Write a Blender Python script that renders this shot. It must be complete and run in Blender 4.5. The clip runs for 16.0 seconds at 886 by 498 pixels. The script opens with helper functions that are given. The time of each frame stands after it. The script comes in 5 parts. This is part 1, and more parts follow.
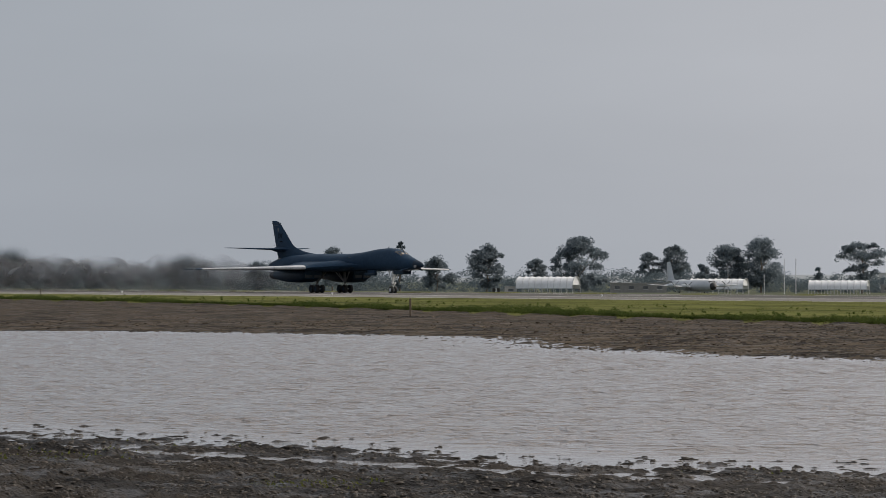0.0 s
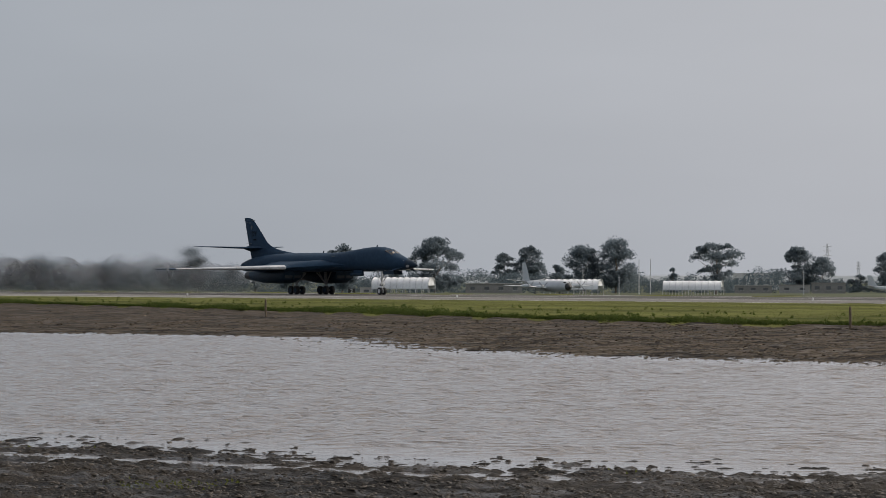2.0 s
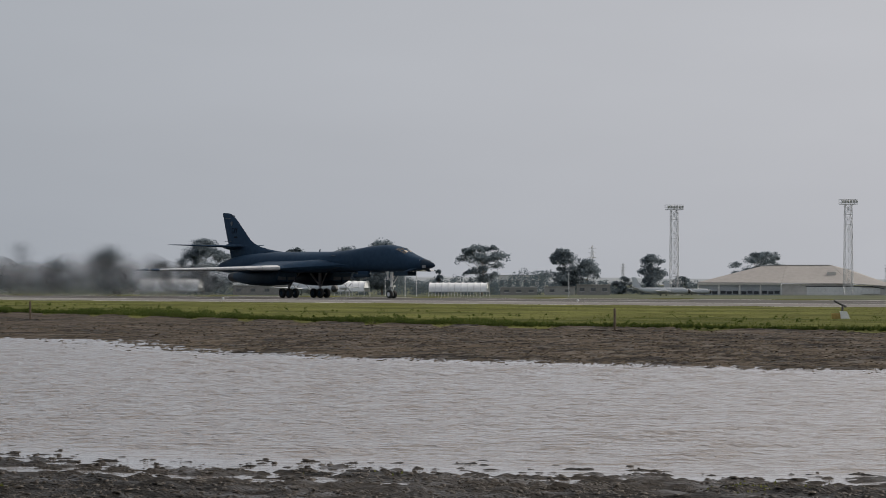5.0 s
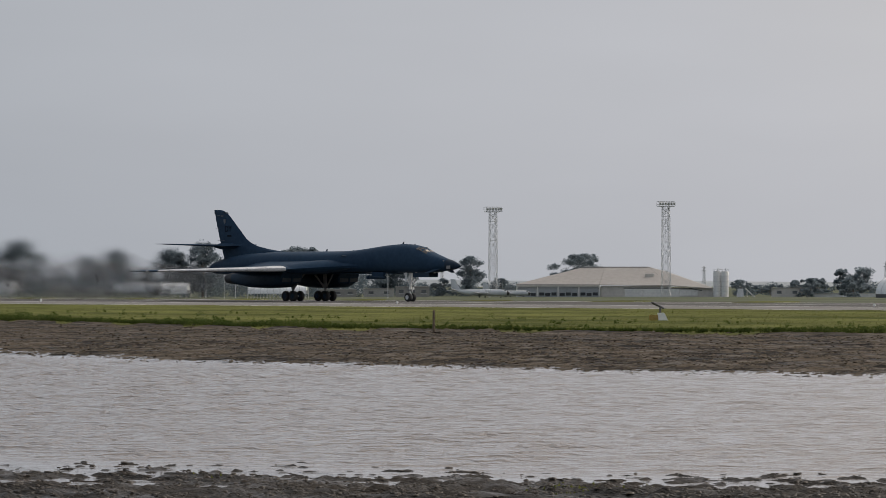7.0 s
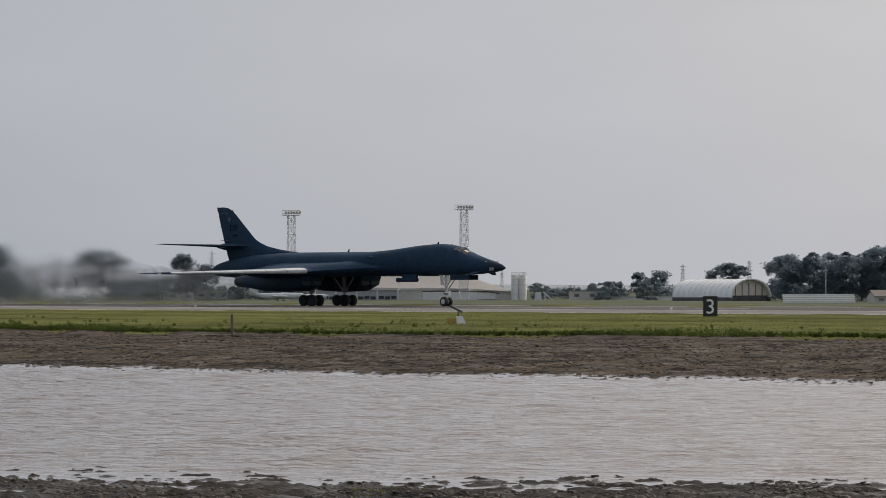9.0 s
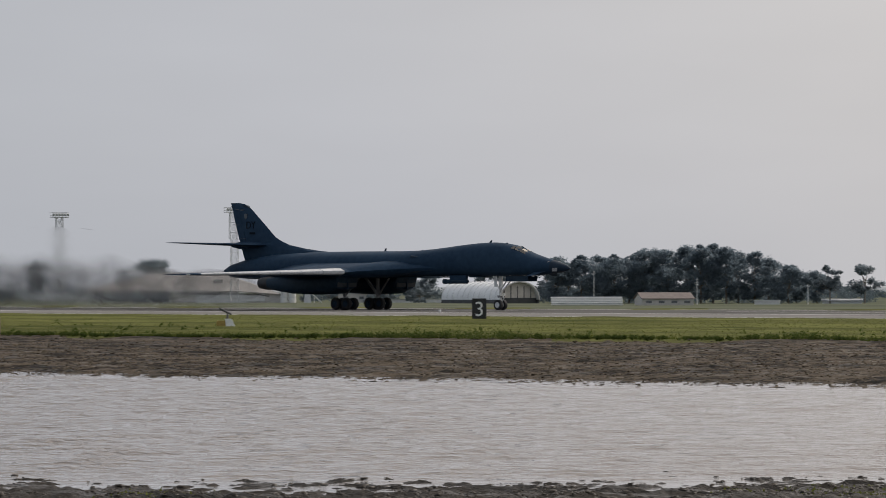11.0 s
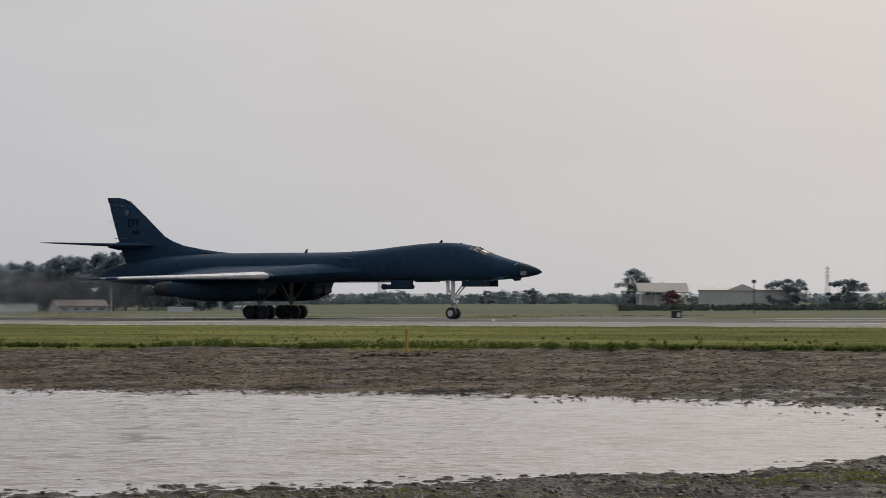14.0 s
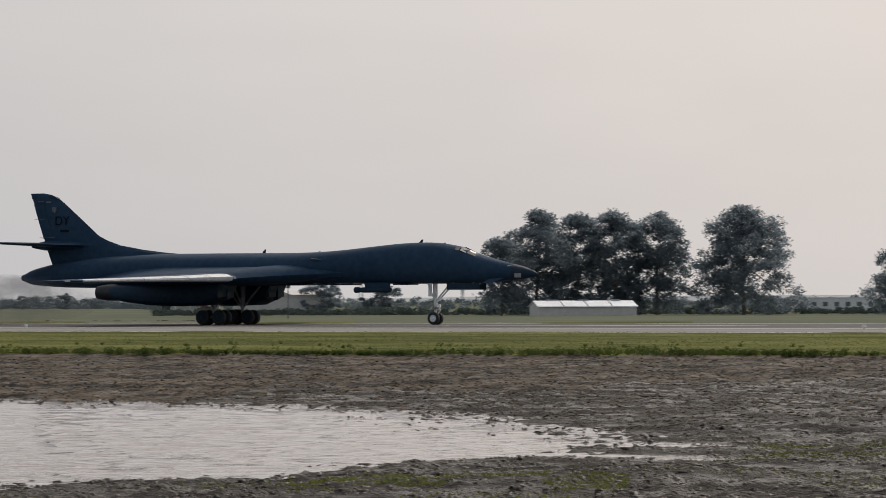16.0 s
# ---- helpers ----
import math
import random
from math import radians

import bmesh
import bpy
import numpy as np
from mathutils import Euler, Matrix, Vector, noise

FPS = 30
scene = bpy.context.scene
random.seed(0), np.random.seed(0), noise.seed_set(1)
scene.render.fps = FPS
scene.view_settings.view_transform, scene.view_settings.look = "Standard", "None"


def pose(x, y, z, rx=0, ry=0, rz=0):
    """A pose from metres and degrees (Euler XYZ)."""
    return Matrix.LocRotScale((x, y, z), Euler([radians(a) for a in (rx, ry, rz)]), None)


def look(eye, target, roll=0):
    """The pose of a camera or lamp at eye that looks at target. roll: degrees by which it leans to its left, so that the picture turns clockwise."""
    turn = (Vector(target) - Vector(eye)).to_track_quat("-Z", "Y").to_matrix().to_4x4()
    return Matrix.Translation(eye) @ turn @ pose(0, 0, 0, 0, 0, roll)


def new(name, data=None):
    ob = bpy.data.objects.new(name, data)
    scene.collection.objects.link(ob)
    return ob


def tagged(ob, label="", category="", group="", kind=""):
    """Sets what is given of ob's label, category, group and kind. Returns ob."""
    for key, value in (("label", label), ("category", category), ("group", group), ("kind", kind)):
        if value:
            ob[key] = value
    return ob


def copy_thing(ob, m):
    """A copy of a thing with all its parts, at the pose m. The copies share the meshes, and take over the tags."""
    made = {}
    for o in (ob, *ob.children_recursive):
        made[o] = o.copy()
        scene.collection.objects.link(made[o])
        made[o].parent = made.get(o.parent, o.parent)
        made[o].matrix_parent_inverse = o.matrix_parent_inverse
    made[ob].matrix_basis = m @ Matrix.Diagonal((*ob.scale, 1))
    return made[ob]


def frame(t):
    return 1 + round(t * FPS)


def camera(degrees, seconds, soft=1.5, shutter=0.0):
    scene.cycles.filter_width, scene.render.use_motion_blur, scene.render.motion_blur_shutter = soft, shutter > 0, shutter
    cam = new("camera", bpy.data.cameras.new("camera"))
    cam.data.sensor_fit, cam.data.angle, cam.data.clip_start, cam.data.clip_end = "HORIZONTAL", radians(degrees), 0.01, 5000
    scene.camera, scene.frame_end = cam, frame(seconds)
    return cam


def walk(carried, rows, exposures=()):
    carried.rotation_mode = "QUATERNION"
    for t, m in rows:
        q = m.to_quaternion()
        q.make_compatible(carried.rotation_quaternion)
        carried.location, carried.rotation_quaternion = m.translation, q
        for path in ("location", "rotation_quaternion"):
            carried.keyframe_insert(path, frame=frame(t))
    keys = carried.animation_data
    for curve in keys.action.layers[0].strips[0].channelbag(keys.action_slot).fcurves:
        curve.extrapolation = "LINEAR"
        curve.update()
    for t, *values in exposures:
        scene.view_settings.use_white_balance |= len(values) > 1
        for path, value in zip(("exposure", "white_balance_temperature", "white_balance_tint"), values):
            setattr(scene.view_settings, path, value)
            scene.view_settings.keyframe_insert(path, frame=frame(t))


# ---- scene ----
# World: x along the runway (the bomber's heading), y away from the camera, z up; the water lies at z = 0.
SECONDS = 16.0
cam = camera(14.655, SECONDS, soft=0.5, shutter=0.25)
EYE = (0.0, 0.0, 2.0)
# seconds, yaw, pitch, roll of the tripod head
PAN = [
    (0.0, 59.628, 0.498, 0.021), (0.5, 58.980, 0.498, 0.019), (1.0, 58.362, 0.506, 0.015),
    (1.5, 57.713, 0.509, 0.008), (2.0, 57.226, 0.509, 0.006), (2.5, 56.519, 0.520, 0.011),
    (3.0, 55.918, 0.522, 0.007), (3.5, 55.302, 0.522, 0.004), (6.0, 51.855, 0.551, -0.009),
    (6.5, 51.065, 0.556, -0.021), (7.0, 50.332, 0.571, -0.035), (7.5, 49.440, 0.583, -0.045),
    (8.0, 48.597, 0.597, -0.060), (10.5, 44.248, 0.655, -0.076), (11.0, 43.146, 0.661, -0.086),
    (11.5, 41.878, 0.672, -0.090), (12.0, 40.407, 0.690, -0.102), (12.5, 38.838, 0.705, -0.112),
    (13.0, 37.122, 0.712, -0.124), (13.5, 35.315, 0.740, -0.131), (14.0, 33.405, 0.762, -0.136),
    (14.5, 31.567, 0.777, -0.151), (15.0, 29.697, 0.795, -0.157), (15.5, 27.720, 0.815, -0.168),
    (16.0, 25.673, 0.824, -0.171),
]
walk(cam, [(t, pose(*EYE, 90 + pitch, 0, yaw) @ pose(0, 0, 0, 0, 0, roll)) for t, yaw, pitch, roll in PAN],
     exposures=[(0.0, 0.0), (16.0, 0.0)])

# ---- world and sun: hazy overcast, a veiled sun ahead and to the right ----
SUN_AZ, SUN_EL = 8.0, 42.0


def sun_vector():
    a, e = radians(SUN_AZ), radians(SUN_EL)
    return Vector((math.sin(a) * math.cos(e), math.cos(a) * math.cos(e), math.sin(e)))


def make_world():
    world = bpy.data.worlds.new("sky")
    scene.world = world
    world.use_nodes = True
    nt = world.node_tree
    nt.nodes.clear()
    n, k = nt.nodes.new, nt.links.new
    out, bg = n("ShaderNodeOutputWorld"), n("ShaderNodeBackground")
    sky = n("ShaderNodeTexSky")
    sky.sky_type, sky.sun_disc = "NISHITA", False
    sky.sun_elevation, sky.sun_rotation = radians(SUN_EL), radians(SUN_AZ)
    sky.air_density, sky.dust_density = 1.0, 4.0
    clear = n("ShaderNodeVectorMath")
    clear.operation = "SCALE"
    clear.inputs["Scale"].default_value = 0.07
    k(sky.outputs[0], clear.inputs[0])
    tc = n("ShaderNodeTexCoord")
    dot = n("ShaderNodeVectorMath")
    dot.operation = "DOT_PRODUCT"
    dot.inputs[1].default_value = sun_vector()
    k(tc.outputs["Generated"], dot.inputs[0])
    # the cloud sheet brightens and warms toward the veiled sun
    ramp = n("ShaderNodeValToRGB")
    e = ramp.color_ramp.elements
    e[0].position, e[0].color = 0.0, (0.50, 0.56, 0.66, 1)
    e[1].position, e[1].color = 1.0, (4.0, 3.7, 3.4, 1)
    for toward, col in ((-0.3, (0.44, 0.49, 0.57, 1)), (0.08, (0.355, 0.385, 0.435, 1)), (0.27, (0.39, 0.42, 0.468, 1)), (0.48, (0.535, 0.545, 0.585, 1)),
                        (0.62, (0.655, 0.629, 0.622, 1)), (0.75, (0.815, 0.735, 0.69, 1)), (0.9, (1.3, 1.2, 1.1, 1))):
        el = e.new((toward + 1) / 2)
        el.color = col
    half = n("ShaderNodeMath")
    half.operation = "MULTIPLY_ADD"
    half.inputs[1].default_value, half.inputs[2].default_value = 0.5, 0.5
    k(dot.outputs["Value"], half.inputs[0])
    k(half.outputs[0], ramp.inputs[0])
    # soft cloud structure
    cloud = n("ShaderNodeTexNoise")
    cloud.inputs["Scale"].default_value, cloud.inputs["Detail"].default_value = 7.0, 3.0
    mp = n("ShaderNodeMapping")
    mp.inputs["Scale"].default_value = (1, 1, 4)
    k(tc.outputs["Generated"], mp.inputs[0])
    k(mp.outputs[0], cloud.inputs["Vector"])
    rng = n("ShaderNodeMapRange")
    rng.inputs["To Min"].default_value, rng.inputs["To Max"].default_value = 0.92, 1.08
    k(cloud.outputs[0], rng.inputs["Value"])
    sc = n("ShaderNodeVectorMath")
    sc.operation = "SCALE"
    k(ramp.outputs[0], sc.inputs[0])
    k(rng.outputs[0], sc.inputs["Scale"])
    mix = n("ShaderNodeMix")
    mix.data_type = "RGBA"
    mix.inputs["Factor"].default_value = 0.9
    k(clear.outputs[0], mix.inputs["A"])
    k(sc.outputs[0], mix.inputs["B"])
    k(mix.outputs["Result"], bg.inputs["Color"])
    bg.inputs["Strength"].default_value = 1.0
    k(bg.outputs[0], out.inputs[0])


make_world()
sun = new("sun", bpy.data.lights.new("sun", "SUN"))
sun.data.energy, sun.data.angle, sun.data.color = 1.3, radians(10), (1.0, 0.95, 0.88)
sun.matrix_world = look(tuple(sun_vector() * 100), (0, 0, 0))


# ---- materials ----
def shader(name):
    m = bpy.data.materials.new(name)
    m.use_nodes = True
    nt = m.node_tree
    return m, nt, nt.nodes["Principled BSDF"], nt.nodes.new, nt.links.new


def surface(name, dark, light, rough=0.7, metal=0.0, big=0.3, fine=8.0, bump=0.2, bump_scale=20.0, stretch=(1, 1, 1), island=0.0, spec=0.5, contrast=1.0, wet=0.0, glow=0.0):
    """Colour between dark and light, by a broad and a fine noise in object space; bump from the fine one."""
    m, nt, bsdf, n, k = shader(name)
    tc, mp = n("ShaderNodeTexCoord"), n("ShaderNodeMapping")
    mp.inputs["Scale"].default_value = stretch
    k(tc.outputs["Object"], mp.inputs[0])
    a, b = n("ShaderNodeTexNoise"), n("ShaderNodeTexNoise")
    for tex, s, d in ((a, big, 3), (b, fine, 5)):
        tex.inputs["Scale"].default_value, tex.inputs["Detail"].default_value = s, d
        k(mp.outputs[0], tex.inputs["Vector"])
    add = n("ShaderNodeMath")
    add.operation = "ADD"
    k(a.outputs[0], add.inputs[0])
    k(b.outputs[0], add.inputs[1])
    src = add.outputs[0]
    if island:
        geo, oi = n("ShaderNodeNewGeometry"), n("ShaderNodeObjectInfo")
        s2, s3 = n("ShaderNodeMath"), n("ShaderNodeMath")
        s2.operation, s3.operation = "MULTIPLY_ADD", "MULTIPLY_ADD"
        s2.inputs[1].default_value = island
        s3.inputs[1].default_value = island
        k(geo.outputs["Random Per Island"], s2.inputs[0])
        k(src, s2.inputs[2])
        k(oi.outputs["Random"], s3.inputs[0])
        k(s2.outputs[0], s3.inputs[2])
        src = s3.outputs[0]
    rng = n("ShaderNodeMapRange")
    half = 0.3 / contrast
    rng.inputs["From Min"].default_value, rng.inputs["From Max"].default_value = 1 + island - half - 0.6 * island, 1 + island + half + 0.6 * island
    k(src, rng.inputs["Value"])
    mix = n("ShaderNodeMix")
    mix.data_type = "RGBA"
    mix.inputs["A"].default_value, mix.inputs["B"].default_value = (*dark, 1), (*light, 1)
    k(rng.outputs[0], mix.inputs["Factor"])
    k(mix.outputs["Result"], bsdf.inputs["Base Color"])
    bsdf.inputs["Roughness"].default_value, bsdf.inputs["Metallic"].default_value = rough, metal
    bsdf.inputs["Specular IOR Level"].default_value = spec
    if wet:
        # damp patches shine a little
        w, wr = n("ShaderNodeTexNoise"), n("ShaderNodeMapRange")
        w.inputs["Scale"].default_value, w.inputs["Detail"].default_value = 1.3, 6
        k(mp.outputs[0], w.inputs["Vector"])
        wr.inputs["From Min"].default_value, wr.inputs["From Max"].default_value = 0.42, 0.62
        wr.inputs["To Min"].default_value, wr.inputs["To Max"].default_value = rough, rough - wet
        k(w.outputs[0], wr.inputs["Value"])
        k(wr.outputs[0], bsdf.inputs["Roughness"])
    if glow:
        # thin leaves let part of the light through
        tl, ms = n("ShaderNodeBsdfTranslucent"), n("ShaderNodeMixShader")
        k(mix.outputs["Result"], tl.inputs["Color"])
        ms.inputs[0].default_value = glow
        k(bsdf.outputs[0], ms.inputs[1])
        k(tl.outputs[0], ms.inputs[2])
        k(ms.outputs[0], nt.nodes["Material Output"].inputs[0])
    if bump:
        c, bp = n("ShaderNodeTexNoise"), n("ShaderNodeBump")
        c.inputs["Scale"].default_value, c.inputs["Detail"].default_value = bump_scale, 4
        k(mp.outputs[0], c.inputs["Vector"])
        bp.inputs["Strength"].default_value, bp.inputs["Distance"].default_value = bump, 0.05
        k(c.outputs[0], bp.inputs["Height"])
        k(bp.outputs[0], bsdf.inputs["Normal"])
    return m


def water_surface():
    m, nt, bsdf, n, k = shader("muddy_water")
    bsdf.inputs["Base Color"].default_value = (0.17, 0.15, 0.137, 1)
    bsdf.inputs["Roughness"].default_value, bsdf.inputs["IOR"].default_value = 0.05, 1.33
    tc = n("ShaderNodeTexCoord")
    last = None
    # the wind drops toward the sheltered end of the flood
    sep, calm = n("ShaderNodeSeparateXYZ"), n("ShaderNodeMapRange")
    k(tc.outputs["Object"], sep.inputs[0])
    along = n("ShaderNodeMath")
    along.operation = "MULTIPLY_ADD"
    along.inputs[1].default_value = 0.9
    k(sep.outputs["Y"], along.inputs[0])
    k(sep.outputs["X"], along.inputs[2])
    k(along.outputs[0], calm.inputs["Value"])
    calm.inputs["From Min"].default_value, calm.inputs["From Max"].default_value = -20.0, 16.0
    calm.inputs["To Min"].default_value, calm.inputs["To Max"].default_value = 1.15, 0.22
    attr, rough = n("ShaderNodeAttribute"), n("ShaderNodeMath")
    attr.attribute_name, rough.operation = "ripple", "MULTIPLY"
    k(calm.outputs[0], rough.inputs[0])
    k(attr.outputs["Fac"], rough.inputs[1])
    for scale, dist, stretch in ((3.0, 0.125, (1.4, 1.0, 1)), (6.5, 0.08, (1.3, 1.0, 1)), (15.0, 0.022, (1.2, 1, 1))):
        mp, tex, bp = n("ShaderNodeMapping"), n("ShaderNodeTexNoise"), n("ShaderNodeBump")
        mp.inputs["Scale"].default_value = stretch
        mp.vector_type = "TEXTURE"
        mp.inputs["Rotation"].default_value = (0, 0, radians(42))
        tex.inputs["Scale"].default_value, tex.inputs["Detail"].default_value = scale, 3
        k(tc.outputs["Object"], mp.inputs[0])
        k(mp.outputs[0], tex.inputs["Vector"])
        k(tex.outputs[0], bp.inputs["Height"])
        bp.inputs["Distance"].default_value = dist
        k(rough.outputs[0], bp.inputs["Strength"])
        if last:
            k(last.outputs[0], bp.inputs["Normal"])
        last = bp
    k(last.outputs[0], bsdf.inputs["Normal"])
    return m


MUD = surface("mud", (0.005, 0.004, 0.003), (0.092, 0.073, 0.053), 0.9, big=0.5, fine=5.0, bump=1.0, bump_scale=14, spec=0.05, contrast=2.3, wet=0.4, stretch=(1, 0.5, 1))
CLOD = surface("clod", (0.009, 0.007, 0.005), (0.15, 0.117, 0.083), 0.85, big=0.4, fine=12, bump=0, island=0.6, spec=0.15)
# a darker copy of mud, with damp patches that shine
DARK_WET_MUD = surface("dark_wet_mud", (0.003, 0.0025, 0.002), (0.028, 0.0225, 0.017), 0.8, big=0.5, fine=22.0, bump=1.0, bump_scale=24, spec=0.1, contrast=2.2, wet=0.5, stretch=(0.4, 1, 1))
WET_CLOD = surface("wet_clod", (0.006, 0.005, 0.004), (0.082, 0.067, 0.052), 0.5, big=0.4, fine=12, bump=0, island=0.8, spec=0.22)
DRY_CLOD = surface("dry_clod", (0.02, 0.0155, 0.011), (0.23, 0.187, 0.138), 0.9, big=0.4, fine=12, bump=0, island=0.9, spec=0.1)
GRASS = surface("grass_sward", (0.045, 0.053, 0.014), (0.145, 0.148, 0.047), 0.95, big=0.12, fine=1.3, bump=0.3, bump_scale=6, spec=0.02, stretch=(0.3, 0.8, 1), contrast=1.4)
# dry grass past the runway, its colour greyed to carry haze
FAR_GRASS = surface("hazed_dry_grass", (0.074, 0.083, 0.057), (0.136, 0.144, 0.10), 0.95, big=0.02, fine=0.4, bump=0.2, bump_scale=3, spec=0.02, stretch=(0.3, 1, 1))
BLADE = surface("grass_blade", (0.056, 0.074, 0.016), (0.16, 0.17, 0.052), 0.8, big=0.08, fine=1.0, bump=0, island=0.4, spec=0.05, glow=0.5)
EDGE_BLADE = surface("edge_grass_blade", (0.045, 0.064, 0.014), (0.12, 0.14, 0.04), 0.8, big=0.12, fine=1.5, bump=0, island=0.4, spec=0.05, glow=0.5)
WEED = surface("weed_leaf", (0.034, 0.056, 0.013), (0.115, 0.145, 0.04), 0.8, big=0.12, fine=2.0, bump=0, island=0.5, spec=0.05, glow=0.5)
WATER = water_surface()
ASPHALT = surface("runway_asphalt", (0.075, 0.072, 0.068), (0.14, 0.134, 0.127), 0.9, big=0.03, fine=1.2, bump=0.1, bump_scale=8, stretch=(0.2, 1, 1), spec=0.12)
RUBBER_STREAK = surface("runway_rubber", (0.045, 0.043, 0.042), (0.11, 0.104, 0.098), 0.85, big=0.05, fine=0.8, bump=0.1, stretch=(0.06, 1, 1), spec=0.2)
SHOULDER = surface("shoulder_asphalt", (0.12, 0.114, 0.107), (0.205, 0.195, 0.185), 0.85, big=0.05, fine=1.2, bump=0.1, bump_scale=8, stretch=(0.3, 1, 1), spec=0.2)
MARKING = surface("runway_paint", (0.38, 0.37, 0.36), (0.58, 0.57, 0.55), 0.7, big=0.1, fine=3, bump=0.05)
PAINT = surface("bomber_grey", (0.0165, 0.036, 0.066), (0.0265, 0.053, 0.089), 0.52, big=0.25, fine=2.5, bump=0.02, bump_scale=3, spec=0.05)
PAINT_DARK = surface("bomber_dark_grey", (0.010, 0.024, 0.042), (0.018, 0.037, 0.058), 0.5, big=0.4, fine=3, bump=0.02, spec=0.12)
SLAT = surface("slat_grey", (0.42, 0.43, 0.45), (0.62, 0.63, 0.64), 0.35, metal=0.2, big=0.6, fine=4, bump=0.03)
RADOME = surface("radome_grey", (0.009, 0.02, 0.036), (0.015, 0.029, 0.048), 0.5, big=1, fine=4, bump=0.02, spec=0.15)
NOZZLE = surface("burnt_nozzle", (0.012, 0.014, 0.018), (0.035, 0.036, 0.04), 0.5, metal=0.5, big=2, fine=12, bump=0.1)
GEAR = surface("gear_white", (0.55, 0.55, 0.54), (0.75, 0.75, 0.73), 0.45, big=2, fine=10, bump=0.05)
GEAR_DARK = surface("gear_grey", (0.16, 0.16, 0.165), (0.3, 0.3, 0.3), 0.5, metal=0.3, big=2, fine=10, bump=0.05)
TYRE = surface("tyre_rubber", (0.012, 0.012, 0.013), (0.03, 0.03, 0.03), 0.8, big=2, fine=15, bump=0.1)
RIM = surface("rim_metal", (0.5, 0.5, 0.5), (0.66, 0.66, 0.65), 0.45, metal=0.1, big=3, fine=15, bump=0.05)
LETTER = surface("faded_black", (0.004, 0.008, 0.014), (0.0065, 0.012, 0.02), 0.6, big=3, fine=10, bump=0, spec=0.06)
BADGE = surface("badge_grey", (0.055, 0.065, 0.08), (0.10, 0.112, 0.125), 0.6, big=3, fine=10, bump=0)
GLASS, _nt, _b, _n, _k = shader("cockpit_glass")
_b.inputs["Base Color"].default_value = (0.006, 0.007, 0.009, 1)
_b.inputs["Roughness"].default_value, _b.inputs["Coat Weight"].default_value = 0.08, 0.2
# sky glint in the cockpit glass, put in as a pale metallic colour
GLINT_PANE = surface("glint_pane", (0.36, 0.32, 0.27), (0.6, 0.55, 0.48), 0.12, metal=0.85, big=1.5, fine=5, bump=0)
FABRIC = surface("white_fabric", (0.62, 0.63, 0.64), (0.8, 0.81, 0.82), 0.7, big=0.2, fine=2, bump=0.1, bump_scale=1.5)
STEEL = surface("galvanised_steel", (0.42, 0.43, 0.44), (0.6, 0.61, 0.62), 0.5, metal=0.3, big=1, fine=8, bump=0.03)
STEEL_DARK = surface("dark_steel", (0.05, 0.05, 0.055), (0.12, 0.12, 0.125), 0.6, metal=0.2, big=1, fine=8, bump=0.03)
TAN_WALL = surface("tan_cladding", (0.45, 0.428, 0.398), (0.58, 0.553, 0.518), 0.75, big=0.08, fine=1.0, bump=0.08, bump_scale=1.0)
TAN_ROOF = surface("tan_roof", (0.30, 0.282, 0.265), (0.355, 0.335, 0.315), 0.8, big=0.06, fine=0.8, bump=0.08, spec=0.2)
GREY_DOOR = surface("grey_door", (0.30, 0.32, 0.34), (0.42, 0.44, 0.46), 0.6, big=0.2, fine=1.5, bump=0.05)
DARK_OPEN = surface("dark_interior", (0.03, 0.035, 0.04), (0.07, 0.075, 0.08), 0.9, big=0.3, fine=2, bump=0)
WHITE_WALL = surface("white_render", (0.55, 0.55, 0.54), (0.75, 0.75, 0.73), 0.8, big=0.15, fine=1.5, bump=0.06)
CONCRETE = surface("grey_concrete", (0.3, 0.3, 0.29), (0.45, 0.44, 0.42), 0.85, big=0.2, fine=2, bump=0.1)
BLOCKWORK = surface("blockwork", (0.22, 0.215, 0.205), (0.32, 0.31, 0.295), 0.85, big=0.15, fine=1.5, bump=0.08)
# pane colour lifted to a mid grey in place of distance haze
WINDOW_PANE = surface("hazed_window", (0.09, 0.095, 0.10), (0.16, 0.165, 0.17), 0.25, big=0.5, fine=3, bump=0)
PLANE_GREY = surface("parked_aircraft_grey", (0.42, 0.44, 0.46), (0.55, 0.57, 0.58), 0.45, big=0.3, fine=3, bump=0.02)
BARK = surface("bark", (0.09, 0.075, 0.06), (0.24, 0.2, 0.165), 0.9, big=0.5, fine=5, bump=0.4, bump_scale=6, stretch=(1, 1, 0.25))
# distance haze is put into the next three leaf colours, pale and bluish
HAZED_LEAF = surface("hazed_eucalyptus_leaf", (0.125, 0.16, 0.188), (0.23, 0.268, 0.292), 0.7, big=0.12, fine=1.0, bump=0, island=0.25, spec=0.15, glow=0.74)
HAZED_LEAF_BLUE = surface("hazed_blue_leaf", (0.13, 0.17, 0.205), (0.22, 0.268, 0.30), 0.7, big=0.12, fine=1.0, bump=0, island=0.25, spec=0.15, glow=0.74)
HAZED_SCRUB = surface("hazed_scrub_leaf", (0.095, 0.125, 0.145), (0.145, 0.178, 0.195), 0.8, big=0.05, fine=0.4, bump=0, island=0.1, spec=0.05, glow=0.5)
HEDGE_LEAF = surface("hedge_leaf", (0.05, 0.068, 0.062), (0.085, 0.108, 0.096), 0.8, big=0.05, fine=0.5, bump=0, island=0.15, spec=0.05, glow=0.4)
ROOF_BROWN = surface("brown_roof", (0.17, 0.145, 0.135), (0.235, 0.205, 0.19), 0.85, big=0.1, fine=1.2, bump=0.08, spec=0.15)
